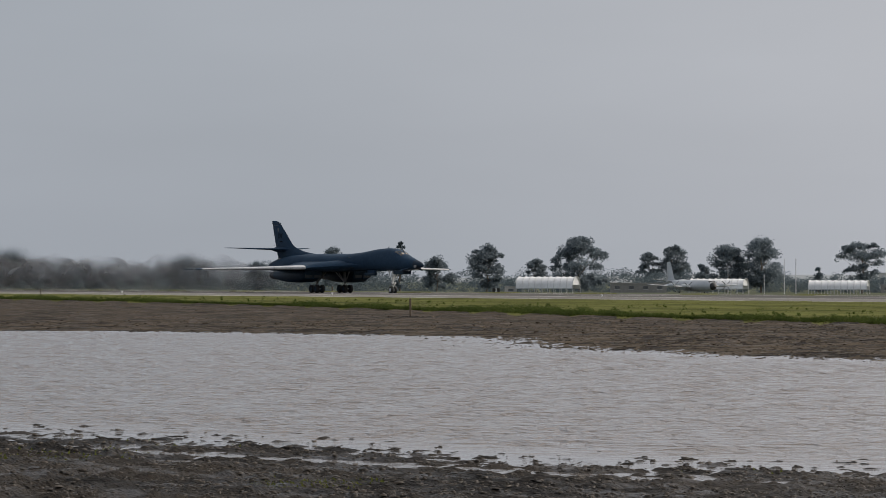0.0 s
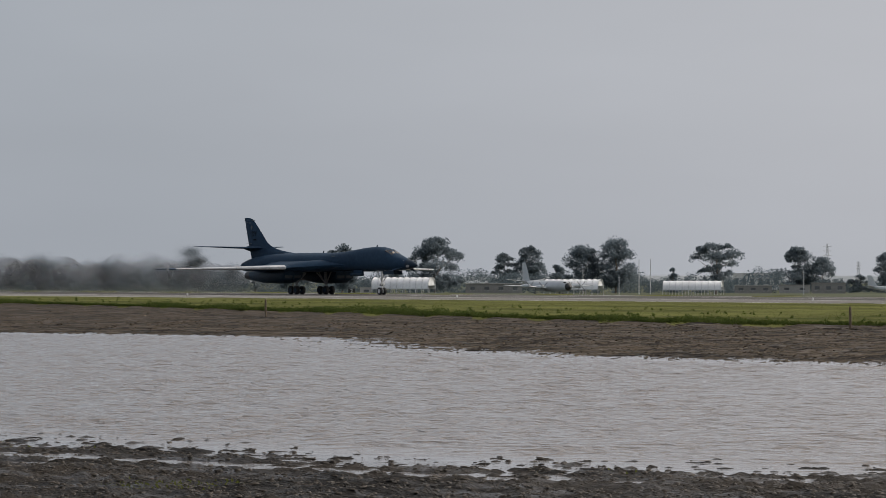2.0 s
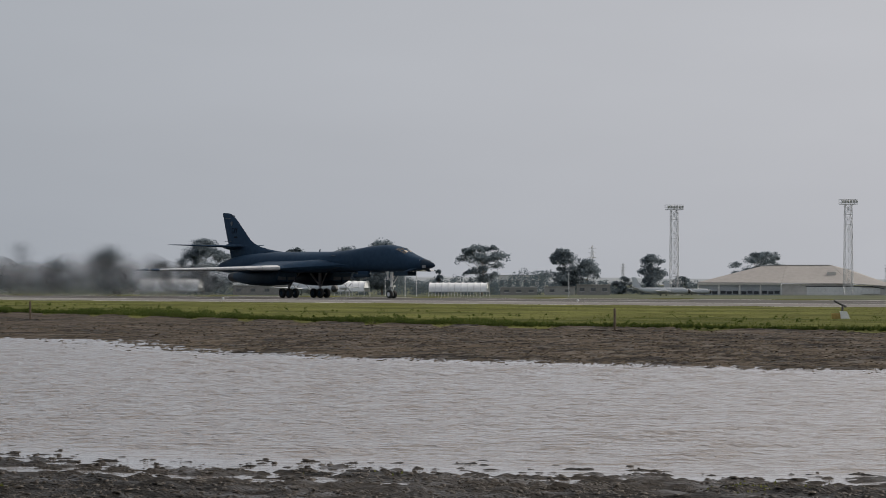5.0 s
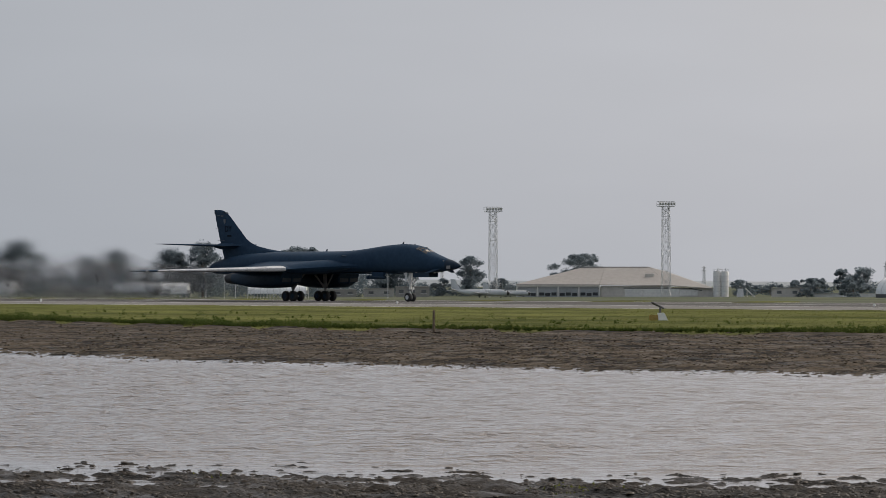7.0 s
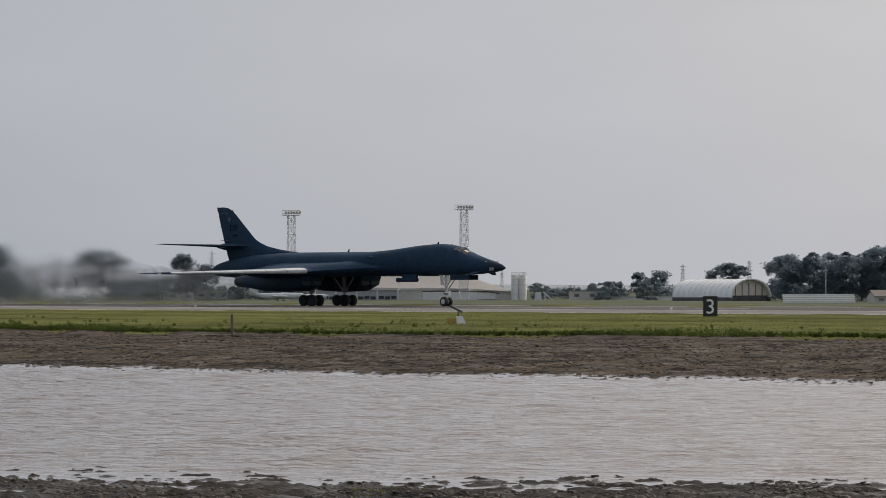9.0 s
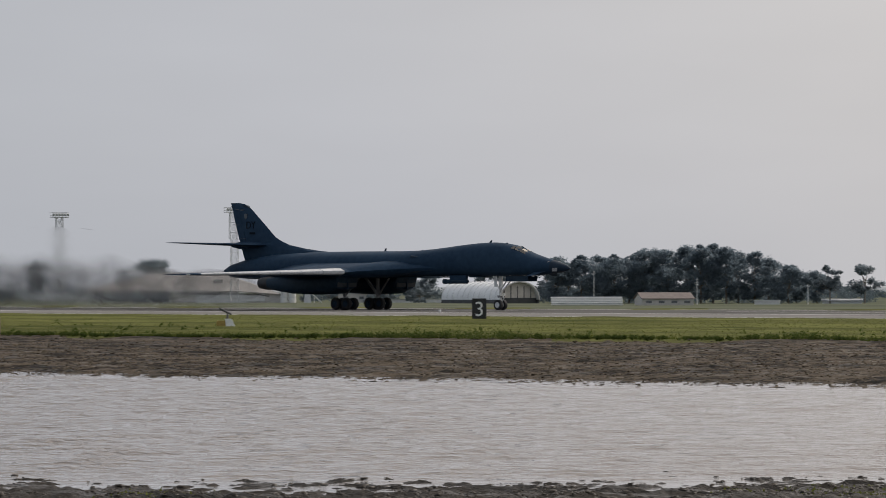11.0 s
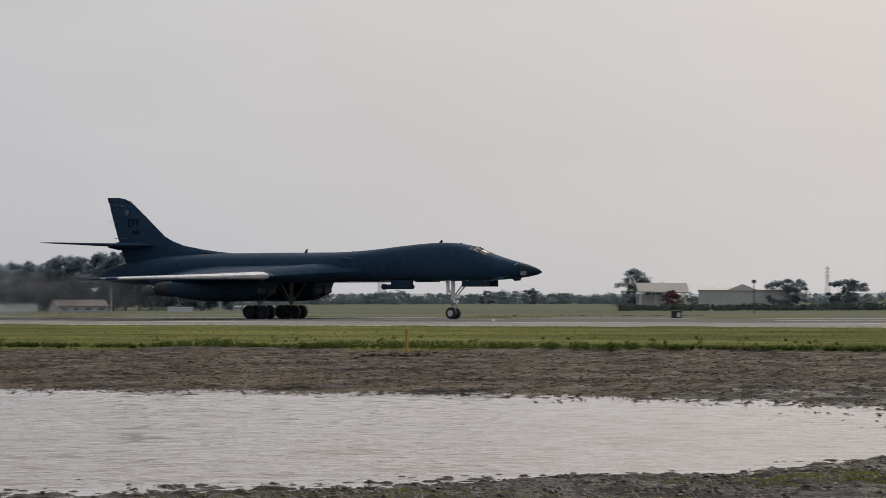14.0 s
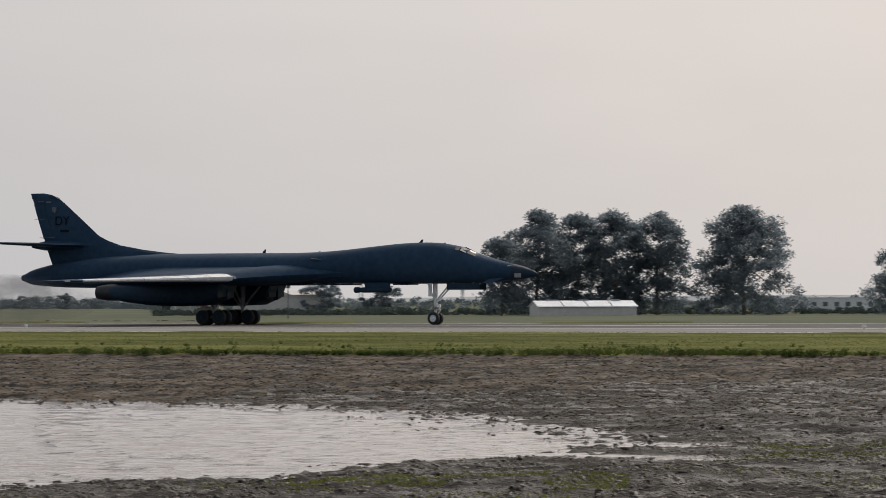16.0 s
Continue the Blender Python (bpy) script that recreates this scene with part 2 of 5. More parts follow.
LEAF_RED = surface("plum_leaf", (0.11, 0.055, 0.065), (0.20, 0.105, 0.115), 0.75, big=0.2, fine=1.5, bump=0, island=0.3, spec=0.15, glow=0.3)
SIGN_BLACK = surface("sign_black", (0.012, 0.013, 0.014), (0.022, 0.023, 0.024), 0.5, big=1, fine=8, bump=0.03)
SIGN_WHITE = surface("sign_white", (0.7, 0.7, 0.69), (0.82, 0.82, 0.8), 0.5, big=1, fine=8, bump=0.0)
POST_WOOD = surface("post_wood", (0.10, 0.075, 0.05), (0.2, 0.15, 0.10), 0.85, big=2, fine=12, bump=0.3, bump_scale=30)
POST_YELLOW = surface("post_yellow", (0.3, 0.2, 0.05), (0.48, 0.34, 0.09), 0.7, big=2, fine=12, bump=0.1)
# the hills' pale blue-grey is distance haze given as base colour
HAZED_HILL = surface("hazed_hill", (0.20, 0.225, 0.24), (0.27, 0.29, 0.30), 0.95, big=0.004, fine=0.03, bump=0)


# ---- mesh helpers ----
class Geo:
    """Collects points and faces of one mesh."""

    def __init__(self):
        self.v, self.f = [], []

    def box(self, c, s, m=None, taper=1.0):
        i = len(self.v)
        for z in (-0.5, 0.5):
            k = taper if z > 0 else 1.0
            for x, y in ((-0.5, -0.5), (0.5, -0.5), (0.5, 0.5), (-0.5, 0.5)):
                q = Vector((x * s[0] * k, y * s[1] * k, z * s[2]))
                q = (m @ q) if m else q
                self.v.append((q.x + c[0], q.y + c[1], q.z + c[2]))
        for f in ((0, 3, 2, 1), (4, 5, 6, 7), (0, 1, 5, 4), (1, 2, 6, 5), (2, 3, 7, 6), (3, 0, 4, 7)):
            self.f.append(tuple(i + j for j in f))
        return self

    def tube(self, a, b, ra, rb=None, n=8, caps=True):
        rb = ra if rb is None else rb
        a, b = Vector(a), Vector(b)
        d = (b - a).normalized()
        u = d.orthogonal().normalized()
        w = d.cross(u)
        i = len(self.v)
        for p, r in ((a, ra), (b, rb)):
            for j in range(n):
                t = 2 * math.pi * j / n
                q = p + (u * math.cos(t) + w * math.sin(t)) * r
                self.v.append(tuple(q))
        for j in range(n):
            k = (j + 1) % n
            self.f.append((i + j, i + k, i + n + k, i + n + j))
        if caps:
            self.f.append(tuple(i + j for j in reversed(range(n))))
            self.f.append(tuple(i + n + j for j in range(n)))
        return self

    def loft(self, rings, caps=True, closed=True):
        i, n = len(self.v), len(rings[0])
        for r in rings:
            self.v.extend(tuple(q) for q in r)
        for s in range(len(rings) - 1):
            for j in range(n if closed else n - 1):
                k = (j + 1) % n
                self.f.append((i + s * n + j, i + s * n + k, i + (s + 1) * n + k, i + (s + 1) * n + j))
        if caps:
            self.f.append(tuple(i + j for j in reversed(range(n))))
            self.f.append(tuple(i + (len(rings) - 1) * n + j for j in range(n)))
        return self

    def lathe(self, c, axis_y, profile, n=24):
        """Profile of (radius, along) turned about the y axis through c."""
        rings = []
        for r, y in profile:
            rings.append([(c[0] + r * math.cos(2 * math.pi * j / n), c[1] + y * axis_y, c[2] + r * math.sin(2 * math.pi * j / n)) for j in range(n)])
        return self.loft(rings)


def mesh_from(name, verts, faces, material, smooth=False):
    me = bpy.data.meshes.new(name)
    me.from_pydata([tuple(v) for v in verts], [], faces)
    me.materials.append(material)
    me.validate()
    bm = bmesh.new()
    bm.from_mesh(me)
    bmesh.ops.recalc_face_normals(bm, faces=bm.faces)
    bm.to_mesh(me)
    bm.free()
    if smooth:
        me.shade_smooth()
        me.set_sharp_from_angle(angle=radians(40))
    return me


def part(name, geo, material, parent=None, label="", smooth=False):
    ob = new(name, mesh_from(name, geo.v, geo.f, material, smooth))
    ob.parent = parent
    return tagged(ob, label)


def thing(name, label, category, m, group="", kind=""):
    ob = new(name)
    ob.empty_display_size = 0.5
    ob.matrix_basis = m
    return tagged(ob, label, category, group, kind)


def text_part(name, words, size, material, parent, m, depth=0.01):
    cu = bpy.data.curves.new(name, "FONT")
    cu.body, cu.size, cu.extrude, cu.align_x, cu.align_y = words, size, depth, "CENTER", "CENTER"
    cu.materials.append(material)
    ob = new(name, cu)
    ob.parent = parent
    ob.matrix_basis = m
    return ob


LOW = -2.0  # the land beyond the runway lies a little lower


def far(az, r, z=LOW):
    return Vector((r * math.sin(radians(az)), r * math.cos(radians(az)), z))


def facing(az, r, turn=0.0, z=LOW):
    """A pose on the far land whose x axis runs across the line of sight; turn in degrees."""
    p = far(az, r, z)
    return pose(p.x, p.y, p.z, 0, 0, -az + turn)


# ---- ground ----
def numpy_mesh(name, verts, faces, material):
    me = bpy.data.meshes.new(name)
    k = faces.shape[1]
    me.vertices.add(len(verts))
    me.vertices.foreach_set("co", np.ascontiguousarray(verts, dtype=np.float32).ravel())
    me.loops.add(faces.size)
    me.loops.foreach_set("vertex_index", np.ascontiguousarray(faces, dtype=np.int32).ravel())
    me.polygons.add(len(faces))
    me.polygons.foreach_set("loop_start", np.arange(0, faces.size, k, dtype=np.int32))
    me.materials.append(material)
    me.update(calc_edges=True)
    return me


def hash2(ix, iy, seed):
    h = (ix.astype(np.int64) * 374761393 + iy.astype(np.int64) * 668265263 + seed * 974711) & 0x7FFFFFFF
    h = ((h ^ (h >> 13)) * 1274126177) & 0x7FFFFFFF
    h = (h ^ (h >> 16)) & 0xFFFF
    return h / 65535.0


def value_noise(x, y, cell, seed):
    gx, gy = x / cell, y / cell
    ix, iy = np.floor(gx), np.floor(gy)
    fx, fy = gx - ix, gy - iy
    fx, fy = fx * fx * (3 - 2 * fx), fy * fy * (3 - 2 * fy)
    a, b = hash2(ix, iy, seed), hash2(ix + 1, iy, seed)
    c, d = hash2(ix, iy + 1, seed), hash2(ix + 1, iy + 1, seed)
    return (a + (b - a) * fx) * (1 - fy) + (c + (d - c) * fx) * fy


def shore_far(x):
    return np.interp(x, (-260, -140, -127, -113, -103, -95, -85, -75, -62, -50, -37, -31, -27, -22, -17, -13),
                     (40, 51, 54, 58.7, 62, 59, 54.3, 52.7, 53.6, 56.5, 58.8, 57.2, 55.2, 50.0, 44.2, 39))


def shore_near(x):
    return np.interp(x, (-260, -60, -41, -35, -28, -24.5, -21.5, -19, -17.5, -13),
                     (8, 12.5, 17.4, 18.9, 21, 24, 27.5, 32, 36, 39.5))


def grass_edge(x):
    return np.interp(x, (-600, -300, -230, -150, -115, -95, -77, -50, 0, 200), (165, 127, 116.0, 96.0, 88.5, 91.5, 98.4, 102.8, 109, 117))


def ground_height(x, y):
    inside = np.minimum(y - shore_near(x), shore_far(x) - y)
    inside = np.where(x > -13, -np.hypot(x + 13, (y - 39.2) * 0.6) - 0.2, inside)
    z = np.clip(-0.010 * inside, -0.3, 0.075)
    field = np.clip((grass_edge(x) - y) / 0.6, 0, 1)
    # clods, furrows and hollows
    inland = np.clip(-inside / 2.0, 0.15, 1)
    rough = (0.024 * (value_noise(x, y, 1.1, 1) - 0.5) + 0.028 * (value_noise(x, y, 0.30, 2) - 0.5) + 0.05 * (value_noise(x, y, 0.12, 3) ** 2 - 0.33)
             + 0.012 * (value_noise(x * 0.2, y, 1.3, 6) - 0.5))
    rough = rough + inland * (0.06 * value_noise(x, y * 0.8, 0.24, 7) ** 3 + 0.014 * (value_noise(x * 0.15, y, 0.8, 8) - 0.5))
    # rain-filled wheel ruts along the near bank
    near = (y < 0.5 * (shore_near(x) + shore_far(x))) & (x < -13)
    rut = 0
    for off, wide, depth, seed in ((1.3, 0.28, 0.075, 41), (2.4, 0.18, 0.07, 42)):
        there = np.clip(3 * value_noise(x, x * 0, 5.0, seed) - 1.0, 0, 1)
        rut = rut + there * depth * np.exp(-((inside + off + 0.5 * value_noise(x, y, 3.0, seed + 3)) / wide) ** 2)
    rut = np.where(near, rut, 0)
    z = z + rough * field * (1 - np.clip(rut / 0.075, 0, 0.7)) - rut
    # the flood's end breaks up into puddles
    z = z + 0.11 * np.clip((x + 20.5) / 3.5, 0, 1) * np.clip((62 - y) / 8, 0, 1) * (value_noise(x, y, 1.6, 64) - 0.12)
    # furrow left by the plough along the grass
    z = z - 0.05 * np.exp(-((y - grass_edge(x) + 0.7) / 0.45) ** 2)
    z = z + (1 - field) * (0.02 + 0.05 * value_noise(x, y, 3.0, 4) + 0.04 * np.clip((172 - y) / 30, 0, 1))
    under = np.clip((y - 176) / 5, 0, 1) * np.clip((254 - y) / 4, 0, 1)
    z = z * (1 - under)
    fall = np.clip((y - 253) / 130, 0, 1)
    return z * np.clip((700 - y) / 400, 0, 1) + LOW * fall * fall * (3 - 2 * fall)


def build_ground():
    az = np.concatenate([np.arange(-180, -72, 4.0), np.arange(-72, -14, 0.07), np.arange(-14, 180, 4.0)])
    r = np.concatenate([np.linspace(0.002, 13, 9), 13.6 * 1.035 ** np.arange(0, 21), 28.2 * 1.0045 ** np.arange(0, 160), 58.0 * 1.0085 ** np.arange(0, 84), 119.5 * 1.045 ** np.arange(0, 84)])
    A, R = np.meshgrid(np.radians(az), r)
    hub = np.clip(1 - R / 13, 0, 1)  # the rings' hub lies beside the tripod, not under it
    X, Y = R * np.sin(A) + 0.9 * hub, R * np.cos(A) - 0.7 * hub
    Z = ground_height(X, Y)
    na, nr = len(az), len(r)
    verts = np.stack([X, Y, Z], -1).reshape(-1, 3)
    j, i = np.meshgrid(np.arange(na), np.arange(nr - 1))
    k = (j + 1) % na
    quads = np.stack([i * na + j, i * na + k, (i + 1) * na + k, (i + 1) * na + j], -1).reshape(-1, 4)
    me = bpy.data.meshes.new("ground")
    me.vertices.add(len(verts))
    me.vertices.foreach_set("co", verts.ravel())
    me.loops.add(quads.size)
    me.loops.foreach_set("vertex_index", quads.ravel().astype(np.int32))
    me.polygons.add(len(quads))
    me.polygons.foreach_set("loop_start", np.arange(0, quads.size, 4, dtype=np.int32))
    mid = verts[quads].mean(1)
    grassy = (mid[:, 1] > grass_edge(mid[:, 0]) + 0.45 + 1.2 * (value_noise(mid[:, 0], mid[:, 1], 1.5, 9) - 0.5)) | (mid[:, 1] < -5)
    me.materials.append(MUD)
    me.materials.append(GRASS)
    me.materials.append(FAR_GRASS)
    me.materials.append(DARK_WET_MUD)
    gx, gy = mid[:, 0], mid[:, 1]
    # the darker mud covers the near bank and widens toward the right
    dark_line = np.maximum(0.5 * (shore_near(gx) + shore_far(gx)), np.interp(gx, (-62, -36, -20, 0), (0, 55, 88, 112)) + 26 * (value_noise(gx, gy, 6.0, 61) - 0.5))
    dark_mud = (gy < dark_line) & (gy > 5)
    me.polygons.foreach_set("material_index", np.where(mid[:, 1] > 251, 2, np.where(dark_mud, 3, grassy.astype(np.int32))).astype(np.int32))
    me.update(calc_edges=True)
    me.validate()
    me.shade_smooth()
    return tagged(new("ground", me), "brown ploughed mud field and green grass flat land", "ground", kind="structure")


build_ground()


def build_water():
    """The flood water: a sheet with short wind ripples, calm along the banks."""
    rng = np.random.default_rng(5)
    az = np.radians(np.arange(-72, -14, 0.085))
    r = 26.5 * 1.0036 ** np.arange(0, 450)
    A, R = np.meshgrid(az, r)
    X, Y = R * np.sin(A), R * np.cos(A)
    Z = np.zeros_like(X)
    for i in range(22):
        wave = 0.42 * (0.95 / 0.42) ** rng.random()
        heading = radians(42 + rng.normal(0, 15))
        k = 2 * math.pi / wave
        Z += 0.0054 * wave * np.sin(k * (-X * math.sin(heading) + Y * math.cos(heading)) + rng.random() * 6.283)
    inside = np.minimum(Y - shore_near(X), shore_far(X) - Y)
    Z *= np.clip((inside - 0.6) / 3.0, 0.06, 1.0) * (0.75 + 0.5 * value_noise(X, Y, 5.0, 33))
    Z *= np.clip((X + 200) / 60, 0, 1) * np.interp(X + 0.9 * Y, (-20, 16), (1.15, 0.42))
    na, nr = len(az), len(r)
    j, i = np.meshgrid(np.arange(na - 1), np.arange(nr - 1))
    quads = np.stack([i * na + j, i * na + j + 1, (i + 1) * na + j + 1, (i + 1) * na + j], -1).reshape(-1, 4)
    mid = np.stack([X, Y], -1).reshape(-1, 2)[quads].mean(1)
    keep = (mid[:, 1] < shore_far(mid[:, 0]) + 6) & (mid[:, 1] > shore_near(mid[:, 0]) - 6) & (mid[:, 0] < -7)
    me = numpy_mesh("water", np.stack([X, Y, Z], -1).reshape(-1, 3), quads[keep], WATER)
    calm = me.attributes.new("ripple", "FLOAT", "POINT")
    calm.data.foreach_set("value", np.clip((inside - 0.4) / 3.5, 0.1, 1.0).ravel().astype(np.float32))
    me.shade_smooth()
    return tagged(new("water", me), "rippled muddy brown flood water in the field", "water", kind="structure")


build_water()


def slab(name, x0, x1, y0, y1, z, material, label, category, thick=0.3):
    ob = part(name, Geo().box(((x0 + x1) / 2, (y0 + y1) / 2, z - thick / 2), (x1 - x0, y1 - y0, thick)), material)
    return tagged(ob, label, category, kind="structure")


RWY_Y = 232.2  # the bomber's track
slab("runway", -1600, 900, 204.5, 249.5, 0.03, ASPHALT, "grey asphalt runway with worn dark centre", "runway")
slab("shoulder_near", -1600, 900, 182, 204.5, 0.025, SHOULDER, "weathered grey runway shoulder beside grass", "shoulder")
slab("shoulder_far", -1600, 900, 249.5, 253, 0.025, SHOULDER, "weathered grey runway shoulder on the far side", "shoulder")
slab("rubber_streak", -1600, 900, 219, 243, 0.036, RUBBER_STREAK, "dark tyre rubber streaks along the runway", "runway marking", 0.006)
slab("edge_line_near", -1600, 900, 205.6, 207.2, 0.036, MARKING, "white painted runway edge line", "runway marking", 0.006)
slab("shoulder_line", -1600, 900, 182.6, 184.0, 0.031, MARKING, "white painted line at the shoulder's edge", "runway marking", 0.006)
slab("edge_line_far", -1600, 900, 246.8, 248.0, 0.036, MARKING, "white painted runway edge line", "runway marking", 0.006)
for i in range(-18, 10):
    slab("centre_dash", i * 60, i * 60 + 36, 226.55, 227.45, 0.042, MARKING, "worn white runway centreline dash", "runway marking", 0.006)


def scatter_mesh(name, points, sizes, seed, material, label, category, shape="clod"):
    """Many small pieces in one mesh of kind stuff."""
    rng = np.random.default_rng(seed)
    n = len(points)
    if shape == "clod":
        base = np.array([(1, 0, -0.3), (0, 1, -0.3), (-1, 0, -0.3), (0, -1, -0.3), (0.5, 0.45, 0.5), (-0.45, 0.5, 0.55), (-0.5, -0.45, 0.5), (0.45, -0.5, 0.55)], float)
        tri = np.array([(0, 1, 5, 4), (1, 2, 6, 5), (2, 3, 7, 6), (3, 0, 4, 7), (4, 5, 6, 7)])
        v = base[None] * (1 + 0.7 * (rng.random((n, 8, 1)) - 0.5)) * sizes[:, None, None]
        v[:, :, 0] *= 1 + rng.random((n, 1))
        v[:, :, 2] *= 0.4 + 0.4 * rng.random((n, 1))
    else:
        lean = (rng.random((n, 2)) - 0.5) * 0.9
        width = sizes * 0.10 + 0.012
        turn = rng.random(n) * math.pi
        dx, dy = np.cos(turn) * width, np.sin(turn) * width
        v = np.zeros((n, 3, 3))
        v[:, 0, 0], v[:, 0, 1] = -dx, -dy
        v[:, 1, 0], v[:, 1, 1] = dx, dy
        v[:, 2, 0], v[:, 2, 1], v[:, 2, 2] = lean[:, 0] * sizes, lean[:, 1] * sizes, sizes
        tri = np.array([(0, 1, 2)])
    a = rng.random(n) * 6.283
    ca, sa = np.cos(a)[:, None], np.sin(a)[:, None]
    x, y = v[:, :, 0] * ca - v[:, :, 1] * sa, v[:, :, 0] * sa + v[:, :, 1] * ca
    v = np.stack([x, y, v[:, :, 2]], -1) + points[:, None, :]
    m = v.shape[1]
    faces = (tri[None] + (np.arange(n) * m)[:, None, None]).reshape(-1, tri.shape[1])
    ob = new(name, numpy_mesh(name, v.reshape(-1, 3), faces, material))
    return tagged(ob, label, category, kind="stuff")


def spread(n, az0, az1, r0, r1, seed, inverse=False):
    rng = np.random.default_rng(seed)
    a = np.radians(az0 + (az1 - az0) * rng.random(n))
    u = rng.random(n)
    r = 1 / (1 / r0 + (1 / r1 - 1 / r0) * u) if inverse else r0 * (r1 / r0) ** u
    return r * np.sin(a), r * np.cos(a), rng


def build_field_pieces():
    # clods on the near bank, crowded along the furrows
    x, y, rng = spread(150000, -70, -14, 28.5, 64, 11, True)
    z = ground_height(x, y)
    crowd = value_noise(x * 0.25 + 0.5 * y, y, 0.9, 71) + 0.6 * value_noise(x, y, 0.35, 72)
    keep = (z > 0.004) & (crowd > 0.55) & (y < np.maximum(0.5 * (shore_near(x) + shore_far(x)), np.interp(x, (-40, -20, 0), (0, 50, 62))))
    s = np.hypot(x, y) * (0.0003 + 0.0007 * rng.random(len(x)) ** 2.5)
    p = np.stack([x, y, z + 0.05 * s], -1)[keep][:36000]
    scatter_mesh("mud_clods", p, s[keep][:36000], 12, WET_CLOD, "wet brown mud clods on the pond bank", "mud clods")
    # clods over the far side of the field
    x, y, rng = spread(120000, -72, -14, 42, 160, 13, True)
    z = ground_height(x, y)
    keep = (z > -0.012) & (y > 0.5 * (shore_near(x) + shore_far(x))) & (y < grass_edge(x)) & (y > np.interp(x, (-40, -20, 0), (0, 48, 58)))
    s = 0.016 + np.hypot(x, y) * 0.0004 * rng.random(len(x)) ** 2
    p = np.stack([x, y, z + 0.1 * s], -1)[keep][:31000]
    scatter_mesh("field_clods", p, s[keep][:31000], 14, DRY_CLOD, "dry brown clods of the ploughed field", "field clods")
    x, y, rng = spread(80000, -72, -18, 62, 330, 23, True)
    z = ground_height(x, y)
    keep = (z > -0.01) & (y > 0.5 * (shore_near(x) + shore_far(x))) & (y < grass_edge(x))
    s = 0.02 + np.hypot(x, y) * 0.0003 * rng.random(len(x)) ** 2
    p = np.stack([x, y, z + 0.1 * s], -1)[keep][:11000]
    scatter_mesh("field_clods", p, s[keep][:11000], 24, DRY_CLOD, "dry brown clods far along the ploughed field", "field clods")
    # grass blades, dense toward the field edge
    x, y, rng = spread(150000, -72, -12, 92, 330, 15)
    e = y - grass_edge(x)
    keep = (e > 0.35) & (y < 181.5)
    s = (0.025 + 0.05 * rng.random(len(x))) * np.where(e < 1.5, 2.3, np.where(e < 4, 1.6, 1.0))
    p = np.stack([x, y, ground_height(x, y) - 0.01], -1)[keep]
    scatter_mesh("grass_blades", p, s[keep], 16, BLADE, "short yellow-green grass beside the runway", "grass", "blade")
    # tall tufts of grass along the field edge
    rng = np.random.default_rng(29)
    x = -330 + 345 * rng.random(26000)
    e = 0.1 + 2.4 * rng.random(26000) ** 1.3
    y = grass_edge(x) + e
    s = (0.07 + 0.15 * rng.random(26000)) * (0.5 + 0.9 * value_noise(x, y, 2.2, 75)) * np.clip(1.25 - 0.35 * e, 0.4, 1)
    scatter_mesh("tall_grass", np.stack([x, y, ground_height(x, y) - 0.01], -1), s, 30, EDGE_BLADE, "tall green grass along the edge of the mud field", "grass", "blade")
    # sparse seedlings on the near bank
    x, y, rng = spread(120000, -68, -14, 29, 60, 19, True)
    z = ground_height(x, y)
    patch = value_noise(x, y, 2.2, 21) > 0.75
    keep = (z > np.where(x > -22, 0.015, 0.03)) & patch & (y < shore_near(x) + np.where(x > -16, 40, 0))
    s = 0.012 + 0.028 * rng.random(len(x)) ** 2
    p = np.stack([x, y, z - 0.004], -1)[keep][:6000]
    scatter_mesh("seedlings", p, s[keep][:6000], 20, BLADE, "thin green seedlings on the wet bank", "seedlings", "blade")
    # two green patches round the flood's end
    for az0, az1, r0, r1, count, seed in ((-28.3, -22.6, 33.8, 37.6, 12000, 25), (-21.0, -17.0, 42.3, 46.6, 7000, 27)):
        x, y, rng = spread(count, az0, az1, r0, r1, seed)
        z = ground_height(x, y)
        keep = (z > 0.0) & (value_noise(x, y, 0.9, 73) + 0.5 * value_noise(x, y, 0.3, 74) > 0.72)
        p = np.stack([x, y, z - 0.004], -1)[keep]
        scatter_mesh("seedlings", p, (0.012 + 0.025 * rng.random(count) ** 2)[keep], seed + 1, BLADE, "patch of green seedlings beside the flood water", "seedlings", "blade")


build_field_pieces()


# ---- the bomber ----
def plane_x(t):
    """Where the bomber's nose is along the runway: it rolls ever faster."""
    return 1.0043 * (-399.62 + 17.081 * t + 0.08165 * t * t + 0.000496 * t ** 3)


def bump_ring(x, half, top, bot, n=28, square=2.3):
    """A rounded section across the fuselage at x."""
    ring, c, hz = [], (top + bot) / 2, (top - bot) / 2
    for j in range(n):
        a = 2 * math.pi * j / n
        ca, sa = math.cos(a), math.sin(a)
        ring.append((x, half * math.copysign(abs(ca) ** (2 / square), ca), c + hz * math.copysign(abs(sa) ** (2 / square), sa)))
    return ring


BODY_X = (0.0, 0.35, 1.2, 3.3, 4.8, 6.0, 7.1, 8.1, 9.6, 11.4, 13.2, 15.8, 18, 20, 26, 32, 37, 41, 43.7, 44.5, 44.75)
BODY_TOP = (3.78, 4.02, 4.33, 4.84, 5.27, 5.80, 6.01, 6.15, 6.18, 6.10, 5.94, 5.68, 5.53, 5.48, 5.50, 5.50, 5.32, 4.93, 4.36, 4.05, 3.8)
BODY_BOT = (3.72, 3.55, 3.38, 3.17, 3.11, 3.08, 3.07, 3.07, 3.07, 3.08, 3.09, 3.10, 3.10, 3.10, 3.0, 2.9, 2.85, 2.92, 3.10, 3.3, 3.55)
